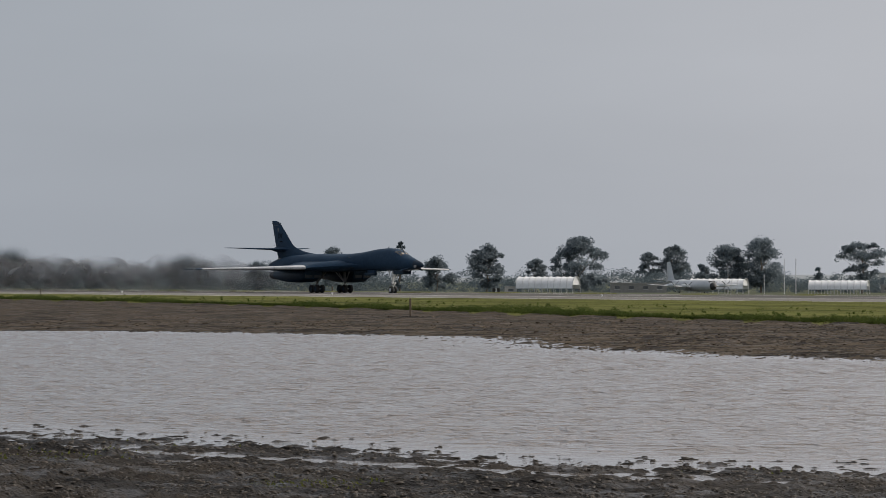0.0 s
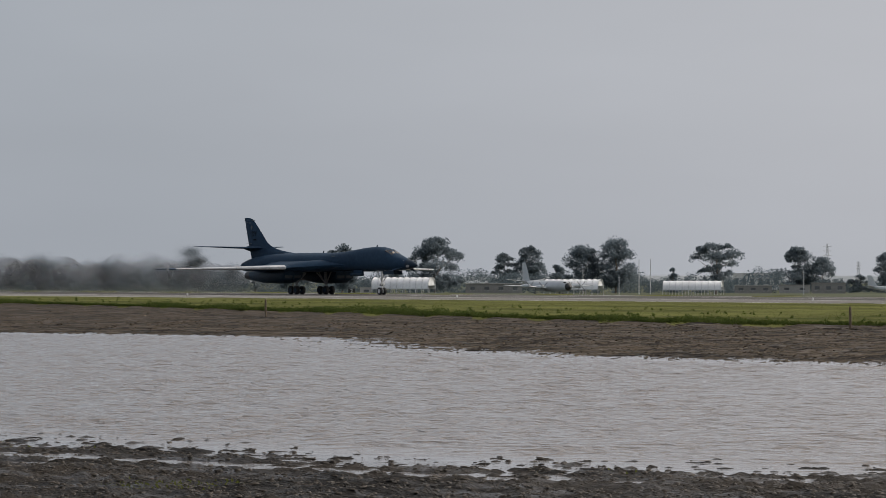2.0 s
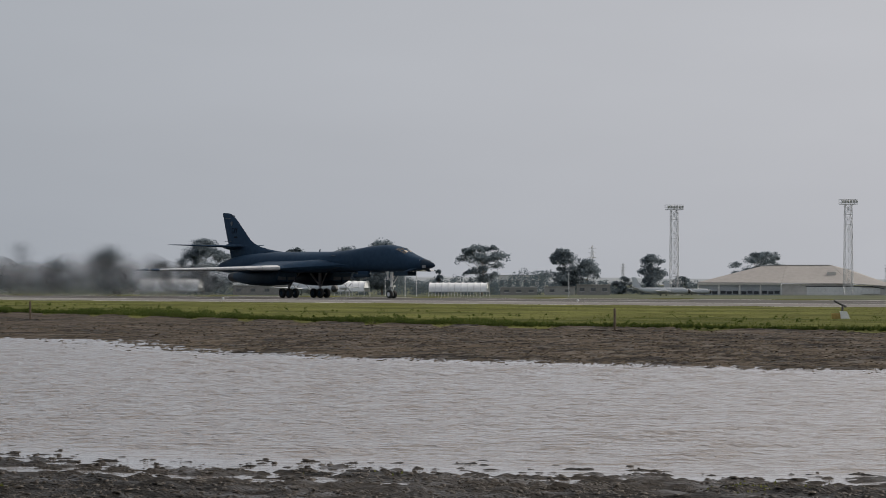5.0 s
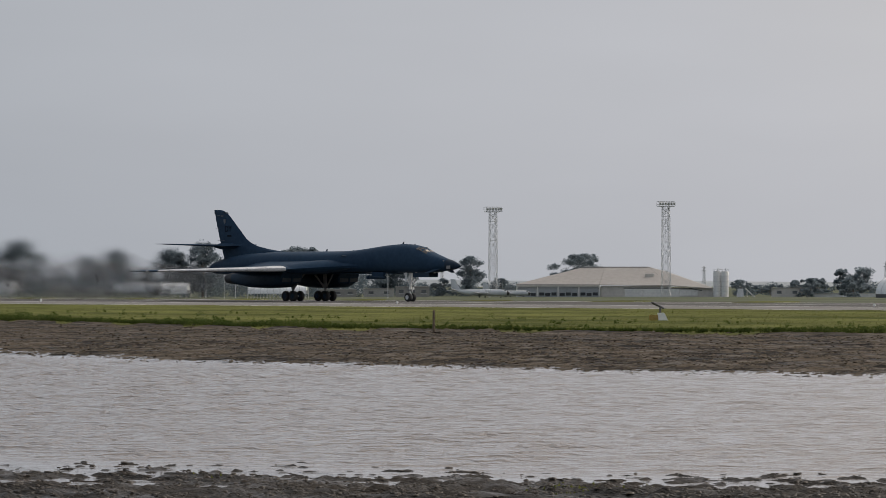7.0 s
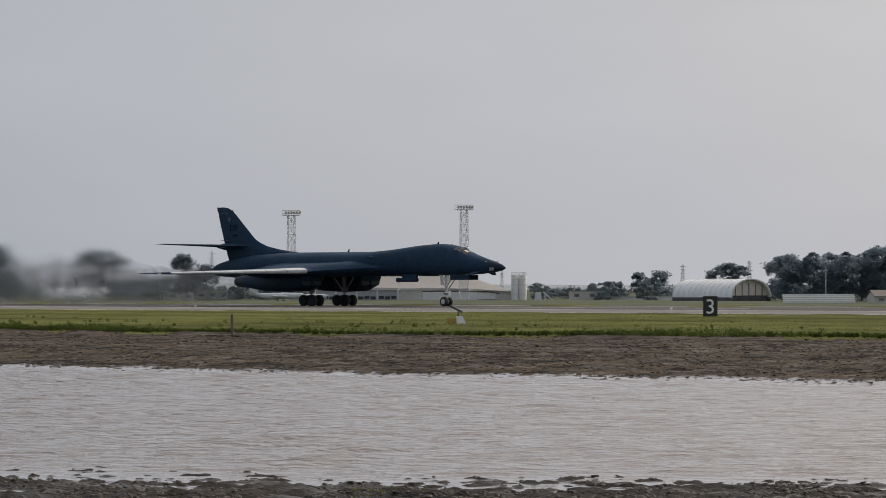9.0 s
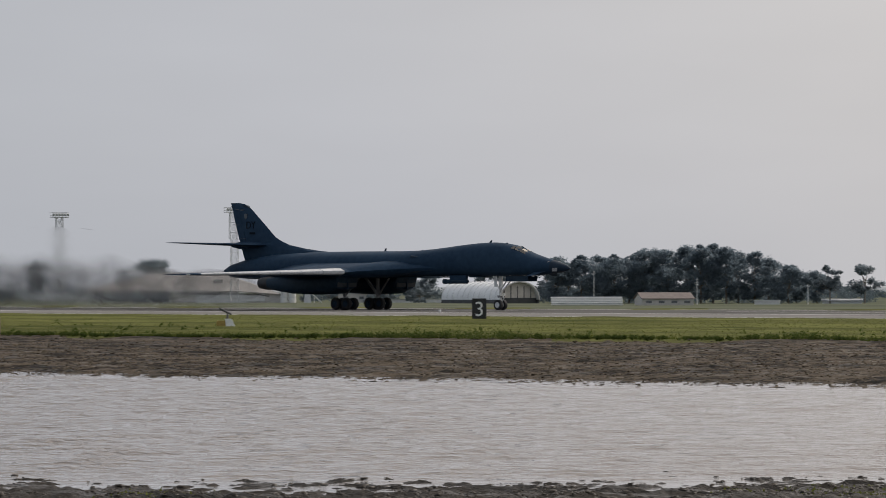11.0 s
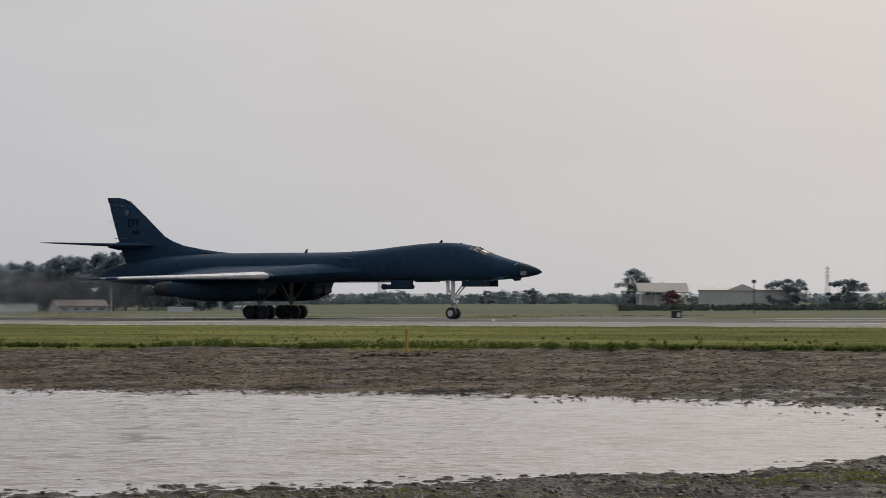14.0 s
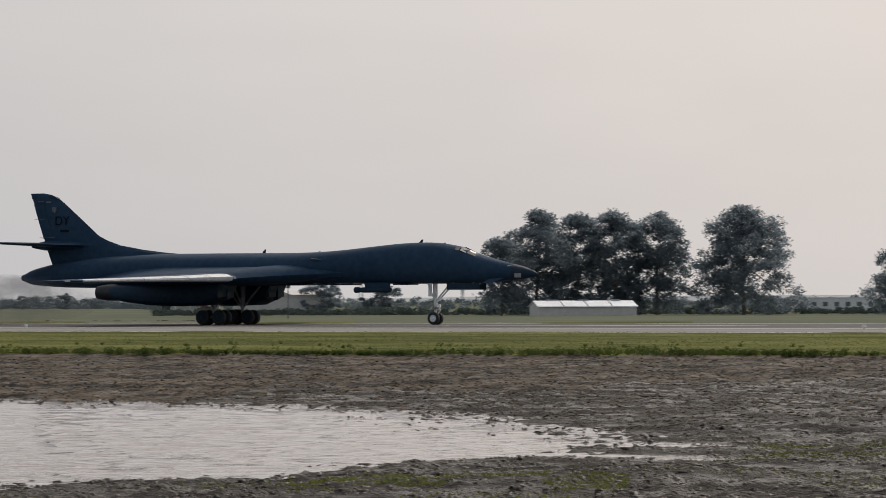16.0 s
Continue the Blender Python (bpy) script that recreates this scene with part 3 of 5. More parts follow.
BODY_HALF = (0.03, 0.22, 0.52, 0.95, 1.15, 1.25, 1.31, 1.36, 1.42, 1.5, 1.6, 1.75, 1.9, 2.05, 2.25, 2.15, 1.8, 1.3, 0.85, 0.5, 0.2)


def body_at(d):
    return np.interp(d, BODY_X, BODY_TOP), np.interp(d, BODY_X, BODY_BOT), np.interp(d, BODY_X, BODY_HALF)


def body_rings(d0, d1, step, grow=0.0):
    ds = [d0 + (d1 - d0) * i / max(1, round((d1 - d0) / step)) for i in range(round((d1 - d0) / step) + 1)]
    rings = []
    for d in ds:
        # a light smoothing of the profile between its stations
        q = [body_at(max(0.0, d + o)) for o in (-0.5, 0, 0.5)] if d > 1.5 else [body_at(d)]
        t, b, h = (sum(v[i] for v in q) / len(q) for i in range(3))
        sq = 2.0 if d < 3 else 2.35
        rings.append(bump_ring(-d, h + grow, t + grow, b - grow, square=sq))
    return rings


def airfoil(le, te, z, thick, y, n=7):
    """A closed section in the x-z plane from the leading to the trailing edge at y."""
    up, down = [], []
    for i in range(n + 1):
        s = i / n
        s = s * s
        t = thick * (1.4845 * math.sqrt(s) - 0.63 * s - 1.758 * s * s + 1.4215 * s ** 3 - 0.5075 * s ** 4) / 0.5
        x = le + (te - le) * s
        up.append((x, y, z + t * 0.5))
        down.append((x, y, z - t * 0.5 * 0.8))
    return up + down[::-1][1:-1]


def wing_stations(side):
    """(y, leading edge, trailing edge, z, thickness) from root to tip of the forward-swept-out wing."""
    return [(side * 3.6, -21.6, -30.4, 3.52, 0.95), (side * 5.8, -22.4, -30.5, 3.50, 0.85), (side * 10, -23.75, -30.4, 3.44, 0.6),
            (side * 15, -25.35, -30.25, 3.37, 0.42), (side * 19.6, -26.85, -30.1, 3.3, 0.28), (side * 20.5, -27.5, -30.5, 3.29, 0.18), (side * 21.0, -28.9, -30.9, 3.28, 0.10)]


def wing_at(side, y):
    st = wing_stations(side)
    ys = [abs(s[0]) for s in st]
    return [float(np.interp(y, ys, [s[i] for s in st])) for i in range(1, 5)]


def build_wing(ob, side):
    g = Geo().loft([airfoil(s[1], s[2], s[3], s[4], s[0]) for s in wing_stations(side)])
    wing = part("wing", g, PAINT, ob, "dark grey wing swept forward", smooth=True)
    # slat segments wrapped round the leading edge
    edges = [6.0, 8.1, 10.2, 12.3, 14.4, 16.5, 18.6, 19.8]
    for a, b in zip(edges, edges[1:]):
        rings = []
        for y in (a + 0.03, b - 0.03):
            le, te, z, th = wing_at(side, y)
            c = le - te
            rings.append([(le - 0.15 * c, side * y, z + 0.455 * th), (le - 0.06 * c, side * y, z + 0.43 * th), (le + 0.05, side * y, z + 0.2 * th), (le + 0.07, side * y, z - 0.05 * th),
                          (le + 0.02, side * y, z - 0.18 * th), (le - 0.05 * c, side * y, z - 0.31 * th), (le - 0.02, side * y, z)])
        part("slat", Geo().loft(rings), SLAT, wing, "pale worn slat along the leading edge", smooth=True)
    # flap and spoiler panels on the upper surface
    for a, b in zip((6.2, 9.2, 12.2, 15.2), (9.1, 12.1, 15.1, 18.0)):
        rings = []
        for y in (a, b):
            le, te, z, th = wing_at(side, y)
            c = le - te
            rings.append([(te + 0.24 * c, side * y, z + 0.28 * th), (te - 0.03 * c, side * y, z + 0.04 * th), (te - 0.04 * c, side * y, z - 0.03 * th), (te + 0.24 * c, side * y, z - 0.22 * th)])
        part("flap", Geo().loft(rings), PAINT, wing)
    part("tip_light", Geo().box((-27.9, side * 20.62, 3.3), (0.5, 0.12, 0.08)), GEAR, wing)
    return wing


def build_glove(ob, side):
    """The blended shoulder between fuselage and wing, flat on top and rounded at its edge."""
    rings = []
    for d, out, zt, zb in ((13.4, 1.4, 4.22, 3.85), (15.0, 1.6, 4.28, 3.75), (16.6, 1.87, 4.34, 3.6), (18.0, 2.3, 4.42, 3.4), (19.4, 3.1, 4.45, 3.25), (20.8, 4.2, 4.40, 3.1), (22.1, 5.45, 4.28, 3.02), (23.2, 6.0, 4.2, 3.0),
                           (27, 6.05, 4.12, 2.95), (30.5, 5.9, 4.0, 2.95), (33, 5.0, 3.85, 2.95), (35.5, 3.6, 3.7, 2.95), (38, 1.9, 3.6, 3.0)):
        inner, mid = 0.4, (zt + zb) / 2 - 0.1
        top_in = body_at(d)[0] - 0.35
        rings.append([(-d, side * inner, top_in - 0.5), (-d, side * max(inner + 0.1, out * 0.36), max(zt + 0.1, top_in - 0.72)), (-d, side * out * 0.55, zt + 0.12), (-d, side * out * 0.78, zt - 0.12), (-d, side * out * 0.93, mid + 0.28),
                      (-d, side * out, mid), (-d, side * out * 0.93, mid - 0.25), (-d, side * out * 0.7, zb), (-d, side * inner, zb)])
    return part("glove", Geo().loft(rings), PAINT, ob, "blended wing shoulder", smooth=True)


def build_nacelle(ob, side):
    """A twin engine pod below the glove, slanted intake ahead and two nozzles behind."""
    rings = []
    for d, y0, y1, zt, zb in ((23.9, 2.55, 5.35, 3.25, 3.0), (24.3, 2.5, 5.4, 3.25, 1.95), (25.4, 2.5, 5.45, 3.25, 1.5), (28.0, 2.5, 5.5, 3.2, 1.42), (30.5, 2.55, 5.5, 3.2, 1.5), (32.6, 2.65, 5.4, 3.15, 1.75), (33.6, 2.75, 5.3, 3.1, 1.95)):
        c, hy, hz, m = (y0 + y1) / 2, (y1 - y0) / 2, (zt - zb) / 2, (zt + zb) / 2
        ring = []
        for j in range(20):
            a = 2 * math.pi * j / 20
            ca, sa = math.cos(a), math.sin(a)
            ring.append((-d, side * (c + hy * math.copysign(abs(ca) ** 0.55, ca)), m + hz * math.copysign(abs(sa) ** 0.6, sa)))
        rings.append(ring)
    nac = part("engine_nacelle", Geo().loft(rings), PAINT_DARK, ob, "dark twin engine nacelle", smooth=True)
    for y in (3.35, 4.65):
        g = Geo().loft([[(-d, side * y + r * math.cos(a), 2.5 + r * math.sin(a)) for a in [2 * math.pi * j / 18 for j in range(18)]] for d, r in ((33.2, 0.66), (34.2, 0.62), (35.0, 0.5), (35.0, 0.44), (33.9, 0.4))])
        part("nozzle", g, NOZZLE, nac, "burnt metal exhaust nozzle", smooth=True)
        part("intake_mouth", Geo().box((-24.15, side * (y - 0.02), 2.55), (0.12, 1.15, 0.85)), DARK_OPEN, nac)
    part("splitter", Geo().box((-24.4, side * 4.0, 2.5), (0.9, 0.1, 1.2)), PAINT_DARK, nac)
    return nac


def build_fin(ob):
    # (z, leading edge, trailing edge, half thickness)
    st = [(4.6, -30.0, -42.0, 0.40), (5.45, -30.0, -42.35, 0.34), (5.62, -31.9, -42.4, 0.32), (5.85, -33.8, -42.5, 0.31), (6.2, -35.8, -42.6, 0.30), (6.6, -37.0, -42.75, 0.29),
          (7.0, -37.8, -42.9, 0.27), (8.5, -39.6, -43.4, 0.22), (9.6, -40.95, -43.75, 0.17), (10.0, -41.5, -43.9, 0.15), (10.25, -42.1, -44.0, 0.11), (10.38, -42.8, -44.05, 0.05)]
    rings = []
    for z, le, te, h in st:
        c = le - te
        rings.append([(le, 0, z), (le - 0.12 * c, h * 0.7, z), (le - 0.4 * c, h, z), (te + 0.3 * c, h * 0.75, z), (te, 0.02, z), (te, -0.02, z), (te + 0.3 * c, -h * 0.75, z), (le - 0.4 * c, -h, z), (le - 0.12 * c, -h * 0.7, z)])
    fin = part("fin", Geo().loft(rings), PAINT, ob, "tall dark grey tail fin", smooth=True)
    for z0, z1 in ((6.75, 8.1), (8.16, 9.5)):
        rings = []
        for z in (z0, z1):
            te = float(np.interp(z, [s[0] for s in st], [s[2] for s in st]))
            rings.append([(te + 1.0, 0.17, z), (te - 0.03, 0.03, z), (te - 0.03, -0.03, z), (te + 1.0, -0.17, z)])
        part("rudder", Geo().loft(rings), PAINT, fin)
    part("tip_cap", Geo().loft([[(-41.4, 0.16, 9.93), (-43.9, 0.06, 9.93), (-43.9, -0.06, 9.93), (-41.4, -0.16, 9.93)], [(-41.75, 0.15, 10.12), (-43.95, 0.06, 10.12), (-43.95, -0.06, 10.12), (-41.75, -0.15, 10.12)]]), PAINT_DARK, fin)
    part("tip_band", Geo().box((-43.0, -0.16, 9.72), (0.55, 0.03, 0.06)).box((-42.3, -0.17, 9.68), (0.5, 0.03, 0.1)), BADGE, fin, "pale band of lights near the tip")
    for q, s in (((-43.2, -0.1, 8.3), (0.9, 0.03, 0.035)), ((-42.4, -0.25, 6.86), (1.4, 0.03, 0.04)), ((-41.7, -0.3, 6.1), (0.5, 0.03, 0.05))):
        part("static_wick", Geo().box(q, s), BADGE, fin)
    # shield badge, tail code and a bar for the serial, on both faces
    for s in (-1, 1):
        shield = ((-0.22, 9.3), (-0.1, 9.26), (0.0, 9.32), (0.1, 9.26), (0.22, 9.3), (0.2, 8.98), (0.0, 8.76), (-0.2, 8.98))
        part("badge", Geo().loft([[(-41.75 + x, s * q, z) for x, z in shield] for q in (0.19, 0.235)]), BADGE, fin, "pale shield badge")
        m = pose(-41.0, s * 0.275, 8.15, 90, 0, 0 if s < 0 else 180)
        text_part("tail_code", "DY", 1.0, LETTER, fin, m)
        part("serial_bar", Geo().box((-40.75, s * 0.285, 7.38), (0.8, 0.02, 0.2)), LETTER, fin)
    for s in (-1, 1):
        rings = []
        for y, le, te, z, th in ((0.15, -38.6, -43.6, 6.22, 0.42), (1.6, -39.9, -43.9, 6.25, 0.34), (4.5, -42.7, -45.3, 6.37, 0.2), (6.5, -44.6, -46.2, 6.45, 0.1), (6.8, -45.3, -46.25, 6.46, 0.05)):
            rings.append(airfoil(le, te, z, th, s * y, 5))
        part("tailplane", Geo().loft(rings), PAINT, ob, "slim dark grey tailplane", smooth=True)
    g = Geo().loft([[(x, r * math.cos(a), 6.22 + r * math.sin(a)) for a in [2 * math.pi * j / 12 for j in range(12)]] for x, r in ((-37.2, 0.05), (-38.2, 0.3), (-40, 0.42), (-42.8, 0.36), (-43.9, 0.16))])
    part("tail_fairing", g, PAINT, ob, smooth=True)


def wheel_part(name, r, width, ob, m, rim_paint):
    """A tyre with its rim; turns about its y axis."""
    prof = [(r * 0.52, -width * 0.42), (r * 0.82, -width * 0.5), (r * 0.96, -width * 0.4), (r, -width * 0.18), (r, width * 0.18), (r * 0.96, width * 0.4), (r * 0.82, width * 0.5), (r * 0.52, width * 0.42)]
    w = part(name, Geo().lathe((0, 0, 0), 1, prof), TYRE, ob, "black rubber tyre", smooth=True)
    w.matrix_basis = m
    g = Geo().lathe((0, 0, 0), 1, [(0.02, -width * 0.52), (r * 0.17, -width * 0.52), (r * 0.22, -width * 0.44), (r * 0.44, -width * 0.44), (r * 0.54, -width * 0.47), (r * 0.54, width * 0.47), (r * 0.44, width * 0.44), (r * 0.22, width * 0.44), (r * 0.17, width * 0.52), (0.02, width * 0.52)])
    for j in range(6):
        a = 2 * math.pi * j / 6
        for s in (-1, 1):
            g.box((r * 0.35 * math.cos(a), s * width * 0.45, r * 0.35 * math.sin(a)), (0.07, 0.03, 0.07))
    part("rim", g, rim_paint, w, "metal wheel rim")
    return w


MAIN_R, NOSE_R = 0.57, 0.48
WHEELS = []


def build_gear(ob):
    # nose gear
    nx = -8.42
    strut = part("nose_gear_strut", Geo().tube((nx, 0, 3.2), (nx + 0.02, 0, 1.5), 0.17, 0.15, 12).tube((nx, 0, 1.6), (nx, 0, 0.48), 0.1, 0.1, 10).tube((nx, -0.42, 0.48), (nx, 0.42, 0.48), 0.07, 0.07, 8), GEAR, ob, "white nose gear leg")
    part("drag_brace", Geo().tube((nx + 0.1, -0.2, 1.75), (nx + 1.45, -0.3, 3.15), 0.065).tube((nx + 0.1, 0.2, 1.75), (nx + 1.45, 0.3, 3.15), 0.065), GEAR, strut)
    part("side_brace", Geo().tube((nx, 0, 1.7), (nx - 0.35, -0.6, 3.1), 0.05).tube((nx, 0, 1.7), (nx - 0.35, 0.6, 3.1), 0.05), GEAR, strut)
    part("scissor_link", Geo().tube((nx + 0.12, 0, 1.5), (nx + 0.42, 0, 1.1), 0.05).tube((nx + 0.42, 0, 1.1), (nx + 0.1, 0, 0.7), 0.05), GEAR, strut)
    for s in (-1, 1):
        part("landing_light", Geo().tube((nx + 0.16, s * 0.22, 1.42), (nx + 0.3, s * 0.22, 1.42), 0.12, 0.14, 12), GEAR, strut, "round landing light")
    part("hose_box", Geo().box((nx + 0.02, 0, 1.25), (0.34, 0.5, 0.2)), GEAR_DARK, strut)
    for s in (-1, 1):
        door = part("nose_gear_door", Geo().box((-5.85, s * 0.62, 2.86), (2.65, 0.06, 0.5)), PAINT_DARK, ob)
        for hx in (-5.0, -6.7):
            part("door_hinge", Geo().box((hx, s * 0.58, 3.08), (0.2, 0.08, 0.1)), GEAR, door)
        part("rear_door", Geo().box((nx - 0.24, s * 0.4, 2.62), (0.3, 0.05, 1.0)), GEAR, ob, "white gear door")
        WHEELS.append((wheel_part("nose_wheel", NOSE_R, 0.34, ob, pose(nx, s * 0.3, NOSE_R), RIM), (nx, s * 0.3, NOSE_R), NOSE_R))
    # main gear: two four-wheel bogies between the nacelles
    for s in (-1, 1):
        cx, cy = -26.15, s * 2.25
        leg = part("main_gear_strut", Geo().tube((cx + 0.1, cy * 0.95, 3.2), (cx, cy, 1.3), 0.22, 0.19, 12).tube((cx, cy, 1.35), (cx, cy, 0.62), 0.13, 0.13, 10), GEAR_DARK, ob, "grey main gear leg")
        part("bogie_beam", Geo().tube((cx - 0.72, cy, 0.57), (cx + 0.72, cy, 0.57), 0.13, 0.13, 10), GEAR_DARK, leg)
        part("drag_brace", Geo().tube((cx, cy, 1.25), (cx + 1.7, cy * 0.9, 3.0), 0.09).tube((cx, cy, 1.25), (cx - 1.5, cy * 0.9, 3.0), 0.08), GEAR_DARK, leg)
        part("side_brace", Geo().tube((cx, cy, 1.4), (cx, cy * 0.35, 2.9), 0.09), GEAR_DARK, leg)
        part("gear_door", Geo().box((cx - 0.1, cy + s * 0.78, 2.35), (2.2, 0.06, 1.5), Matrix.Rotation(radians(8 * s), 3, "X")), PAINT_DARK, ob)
        for ax in (-0.7, 0.7):
            part("axle", Geo().tube((cx + ax, cy - 0.5, MAIN_R), (cx + ax, cy + 0.5, MAIN_R), 0.09, 0.09, 8), GEAR_DARK, leg)
            for w in (-0.46, 0.46):
                p = (cx + ax, cy + w, MAIN_R)
                WHEELS.append((wheel_part("main_wheel", MAIN_R, 0.42, ob, pose(*p), PAINT_DARK), p, MAIN_R))


def build_bomber():
    ob = thing("bomber", "dark grey swing-wing bomber rolling along the runway", "aircraft", pose(plane_x(0), RWY_Y, 0.04))
    part("fuselage", Geo().loft(body_rings(1.95, 44.75, 0.45)), PAINT, ob, smooth=True)
    radome = part("radome", Geo().loft(body_rings(0.0, 1.95, 0.15)), RADOME, ob, "slightly lighter nose cone", smooth=True)
    for s in (-1, 1):
        part("pitot_probe", Geo().tube((-2.2, s * 0.6, 4.35), (-1.8, s * 0.82, 4.42), 0.025), GEAR, radome)
    # windscreen and side panes, set a little proud of the skin
    for a0, a1, d0, d1, pane in ((0.58, 0.78, 4.75, 5.45, GLASS), (0.80, 0.96, 4.8, 5.4, GLINT_PANE), (0.56, 0.92, 5.52, 6.0, GLASS), (0.55, 0.8, 6.06, 6.4, GLASS)):
        for s in (-1, 1):
            ring = []
            for lift in (-0.02, 0.022):
                r = []
                for d, f in ((d0, a0), (d0, a1), (d1, a1), (d1, a0)):
                    t, b, h = body_at(d)
                    ang = f * math.pi / 2
                    ca, sa = math.cos(ang), math.sin(ang)
                    r.append((-d, s * (h + lift) * ca ** (2 / 2.35), (t + b) / 2 + (t - b + 2 * lift) / 2 * sa ** (2 / 2.35)))
                ring.append(r)
            part("cockpit_pane", Geo().loft(ring), pane, ob, "glossy cockpit window")
    for s in (-1, 1):
        # canard vanes at the chin and pale stencil panels
        g = Geo().loft([[(-2.3, s * 0.75, 3.5), (-3.6, s * 0.9, 3.42), (-3.6, s * 0.9, 3.36)], [(-3.1, s * 1.75, 3.1), (-3.7, s * 1.8, 3.08), (-3.7, s * 1.8, 3.06)]])
        part("canard_vane", g, PAINT, ob)
        part("stencil_panel", Geo().box((-1.4, s * 0.545, 3.66), (0.5, 0.05, 0.32), Matrix.Rotation(radians(-s * 11.5), 3, "Z")), GEAR_DARK, ob, "pale grey patch on the nose")
        part("vent_scoop", Geo().loft([[(-17.1, s * 1.7, 4.95), (-18.0, s * 1.68, 5.05), (-18.0, s * 1.75, 4.88)], [(-17.2, s * 1.8, 4.9), (-18.0, s * 1.85, 5.0), (-18.0, s * 1.88, 4.85)]]), PAINT_DARK, ob)
    build_fin(ob)
    for s in (-1, 1):
        build_glove(ob, s)
        build_wing(ob, s)
        build_nacelle(ob, s)
    build_gear(ob)
    # blade antennas along the back
    for d, h, lean in ((9.5, 0.21, 0.12), (22.9, 0.28, 0.18), (7.6, 0.05, 0.0), (18.2, 0.05, 0.0)):
        t = body_at(d)[0]
        part("antenna", Geo().loft([[(-d, 0.03, t - 0.06), (-d - 0.3, 0.03, t - 0.06), (-d - 0.3, -0.03, t - 0.06), (-d, -0.03, t - 0.06)],
                                    [(-d - lean * 0.2 + 0.1, 0.02, t + h), (-d - 0.05, 0.02, t + h), (-d - 0.05, -0.02, t + h), (-d - lean * 0.2 + 0.1, -0.02, t + h)]]), PAINT_DARK, ob)
    # targeting pod on its pylon below the forward belly
    pyl = part("pod_pylon", Geo().box((-12.9, -0.75, 2.93), (1.9, 0.3, 0.5), taper=1.1), PAINT, ob)
    ring = [[(x, -0.75 + r * math.cos(a), 2.62 + r * math.sin(a)) for a in [2 * math.pi * j / 14 for j in range(14)]] for x, r in ((-11.75, 0.14), (-11.85, 0.2), (-12.1, 0.21), (-14.1, 0.21), (-14.35, 0.17), (-14.4, 0.22), (-14.75, 0.24), (-14.85, 0.15))]
    part("targeting_pod", Geo().loft(ring), PAINT_DARK, pyl, smooth=True)
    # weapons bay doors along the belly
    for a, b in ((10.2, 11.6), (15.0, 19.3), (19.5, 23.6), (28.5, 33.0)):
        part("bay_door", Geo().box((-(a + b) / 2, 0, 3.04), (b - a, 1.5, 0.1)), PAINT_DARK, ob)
    return ob


BOMBER = build_bomber()


def exhaust_air():
    """Thin sooty air: mostly clear, densest on the flanks of each puff and broken by swirls."""
    m, nt, bsdf, n, k = shader("exhaust_soot")
    tc, sep, sq, mul, noi, rng = n("ShaderNodeTexCoord"), n("ShaderNodeSeparateXYZ"), n("ShaderNodeMath"), n("ShaderNodeMath"), n("ShaderNodeTexNoise"), n("ShaderNodeMapRange")
    k(tc.outputs["Object"], sep.inputs[0])
    k(tc.outputs["Object"], noi.inputs["Vector"])
    noi.inputs["Scale"].default_value, noi.inputs["Detail"].default_value = 0.28, 3
    sq.operation, mul.operation = "MULTIPLY", "MULTIPLY"
    k(sep.outputs["Y"], sq.inputs[0])
    k(sep.outputs["Y"], sq.inputs[1])
    rng.inputs["From Min"].default_value, rng.inputs["From Max"].default_value = 0.34, 0.66
    rng.inputs["To Min"].default_value, rng.inputs["To Max"].default_value = 0.006, 0.029
    k(noi.outputs[0], rng.inputs["Value"])
    k(sq.outputs[0], mul.inputs[0])
    k(rng.outputs[0], mul.inputs[1])
    mul.use_clamp = True
    clear, soot, ms = n("ShaderNodeBsdfTransparent"), n("ShaderNodeBsdfDiffuse"), n("ShaderNodeMixShader")
    soot.inputs["Color"].default_value = (0.25, 0.243, 0.236, 1)
    k(mul.outputs[0], ms.inputs[0])
    k(clear.outputs[0], ms.inputs[1])
    k(soot.outputs[0], ms.inputs[2])
    k(ms.outputs[0], nt.nodes["Material Output"].inputs[0])
    nt.nodes.remove(bsdf)
    return m


def hot_air():
    """Shimmering air that bends and blurs what lies behind it."""
    m, nt, bsdf, n, k = shader("hot_air")
    hot = n("ShaderNodeBsdfRefraction")
    hot.inputs["IOR"].default_value = 1.010
    tc, sep, rng = n("ShaderNodeTexCoord"), n("ShaderNodeSeparateXYZ"), n("ShaderNodeMapRange")
    k(tc.outputs["Object"], sep.inputs[0])
    k(sep.outputs["X"], rng.inputs["Value"])
    rng.inputs["From Min"].default_value, rng.inputs["From Max"].default_value = -46.0, -64.0
    rng.inputs["To Min"].default_value, rng.inputs["To Max"].default_value = 0.05, 0.235
    k(rng.outputs[0], hot.inputs["Roughness"])
    k(hot.outputs[0], nt.nodes["Material Output"].inputs[0])
    nt.nodes.remove(bsdf)
    return m


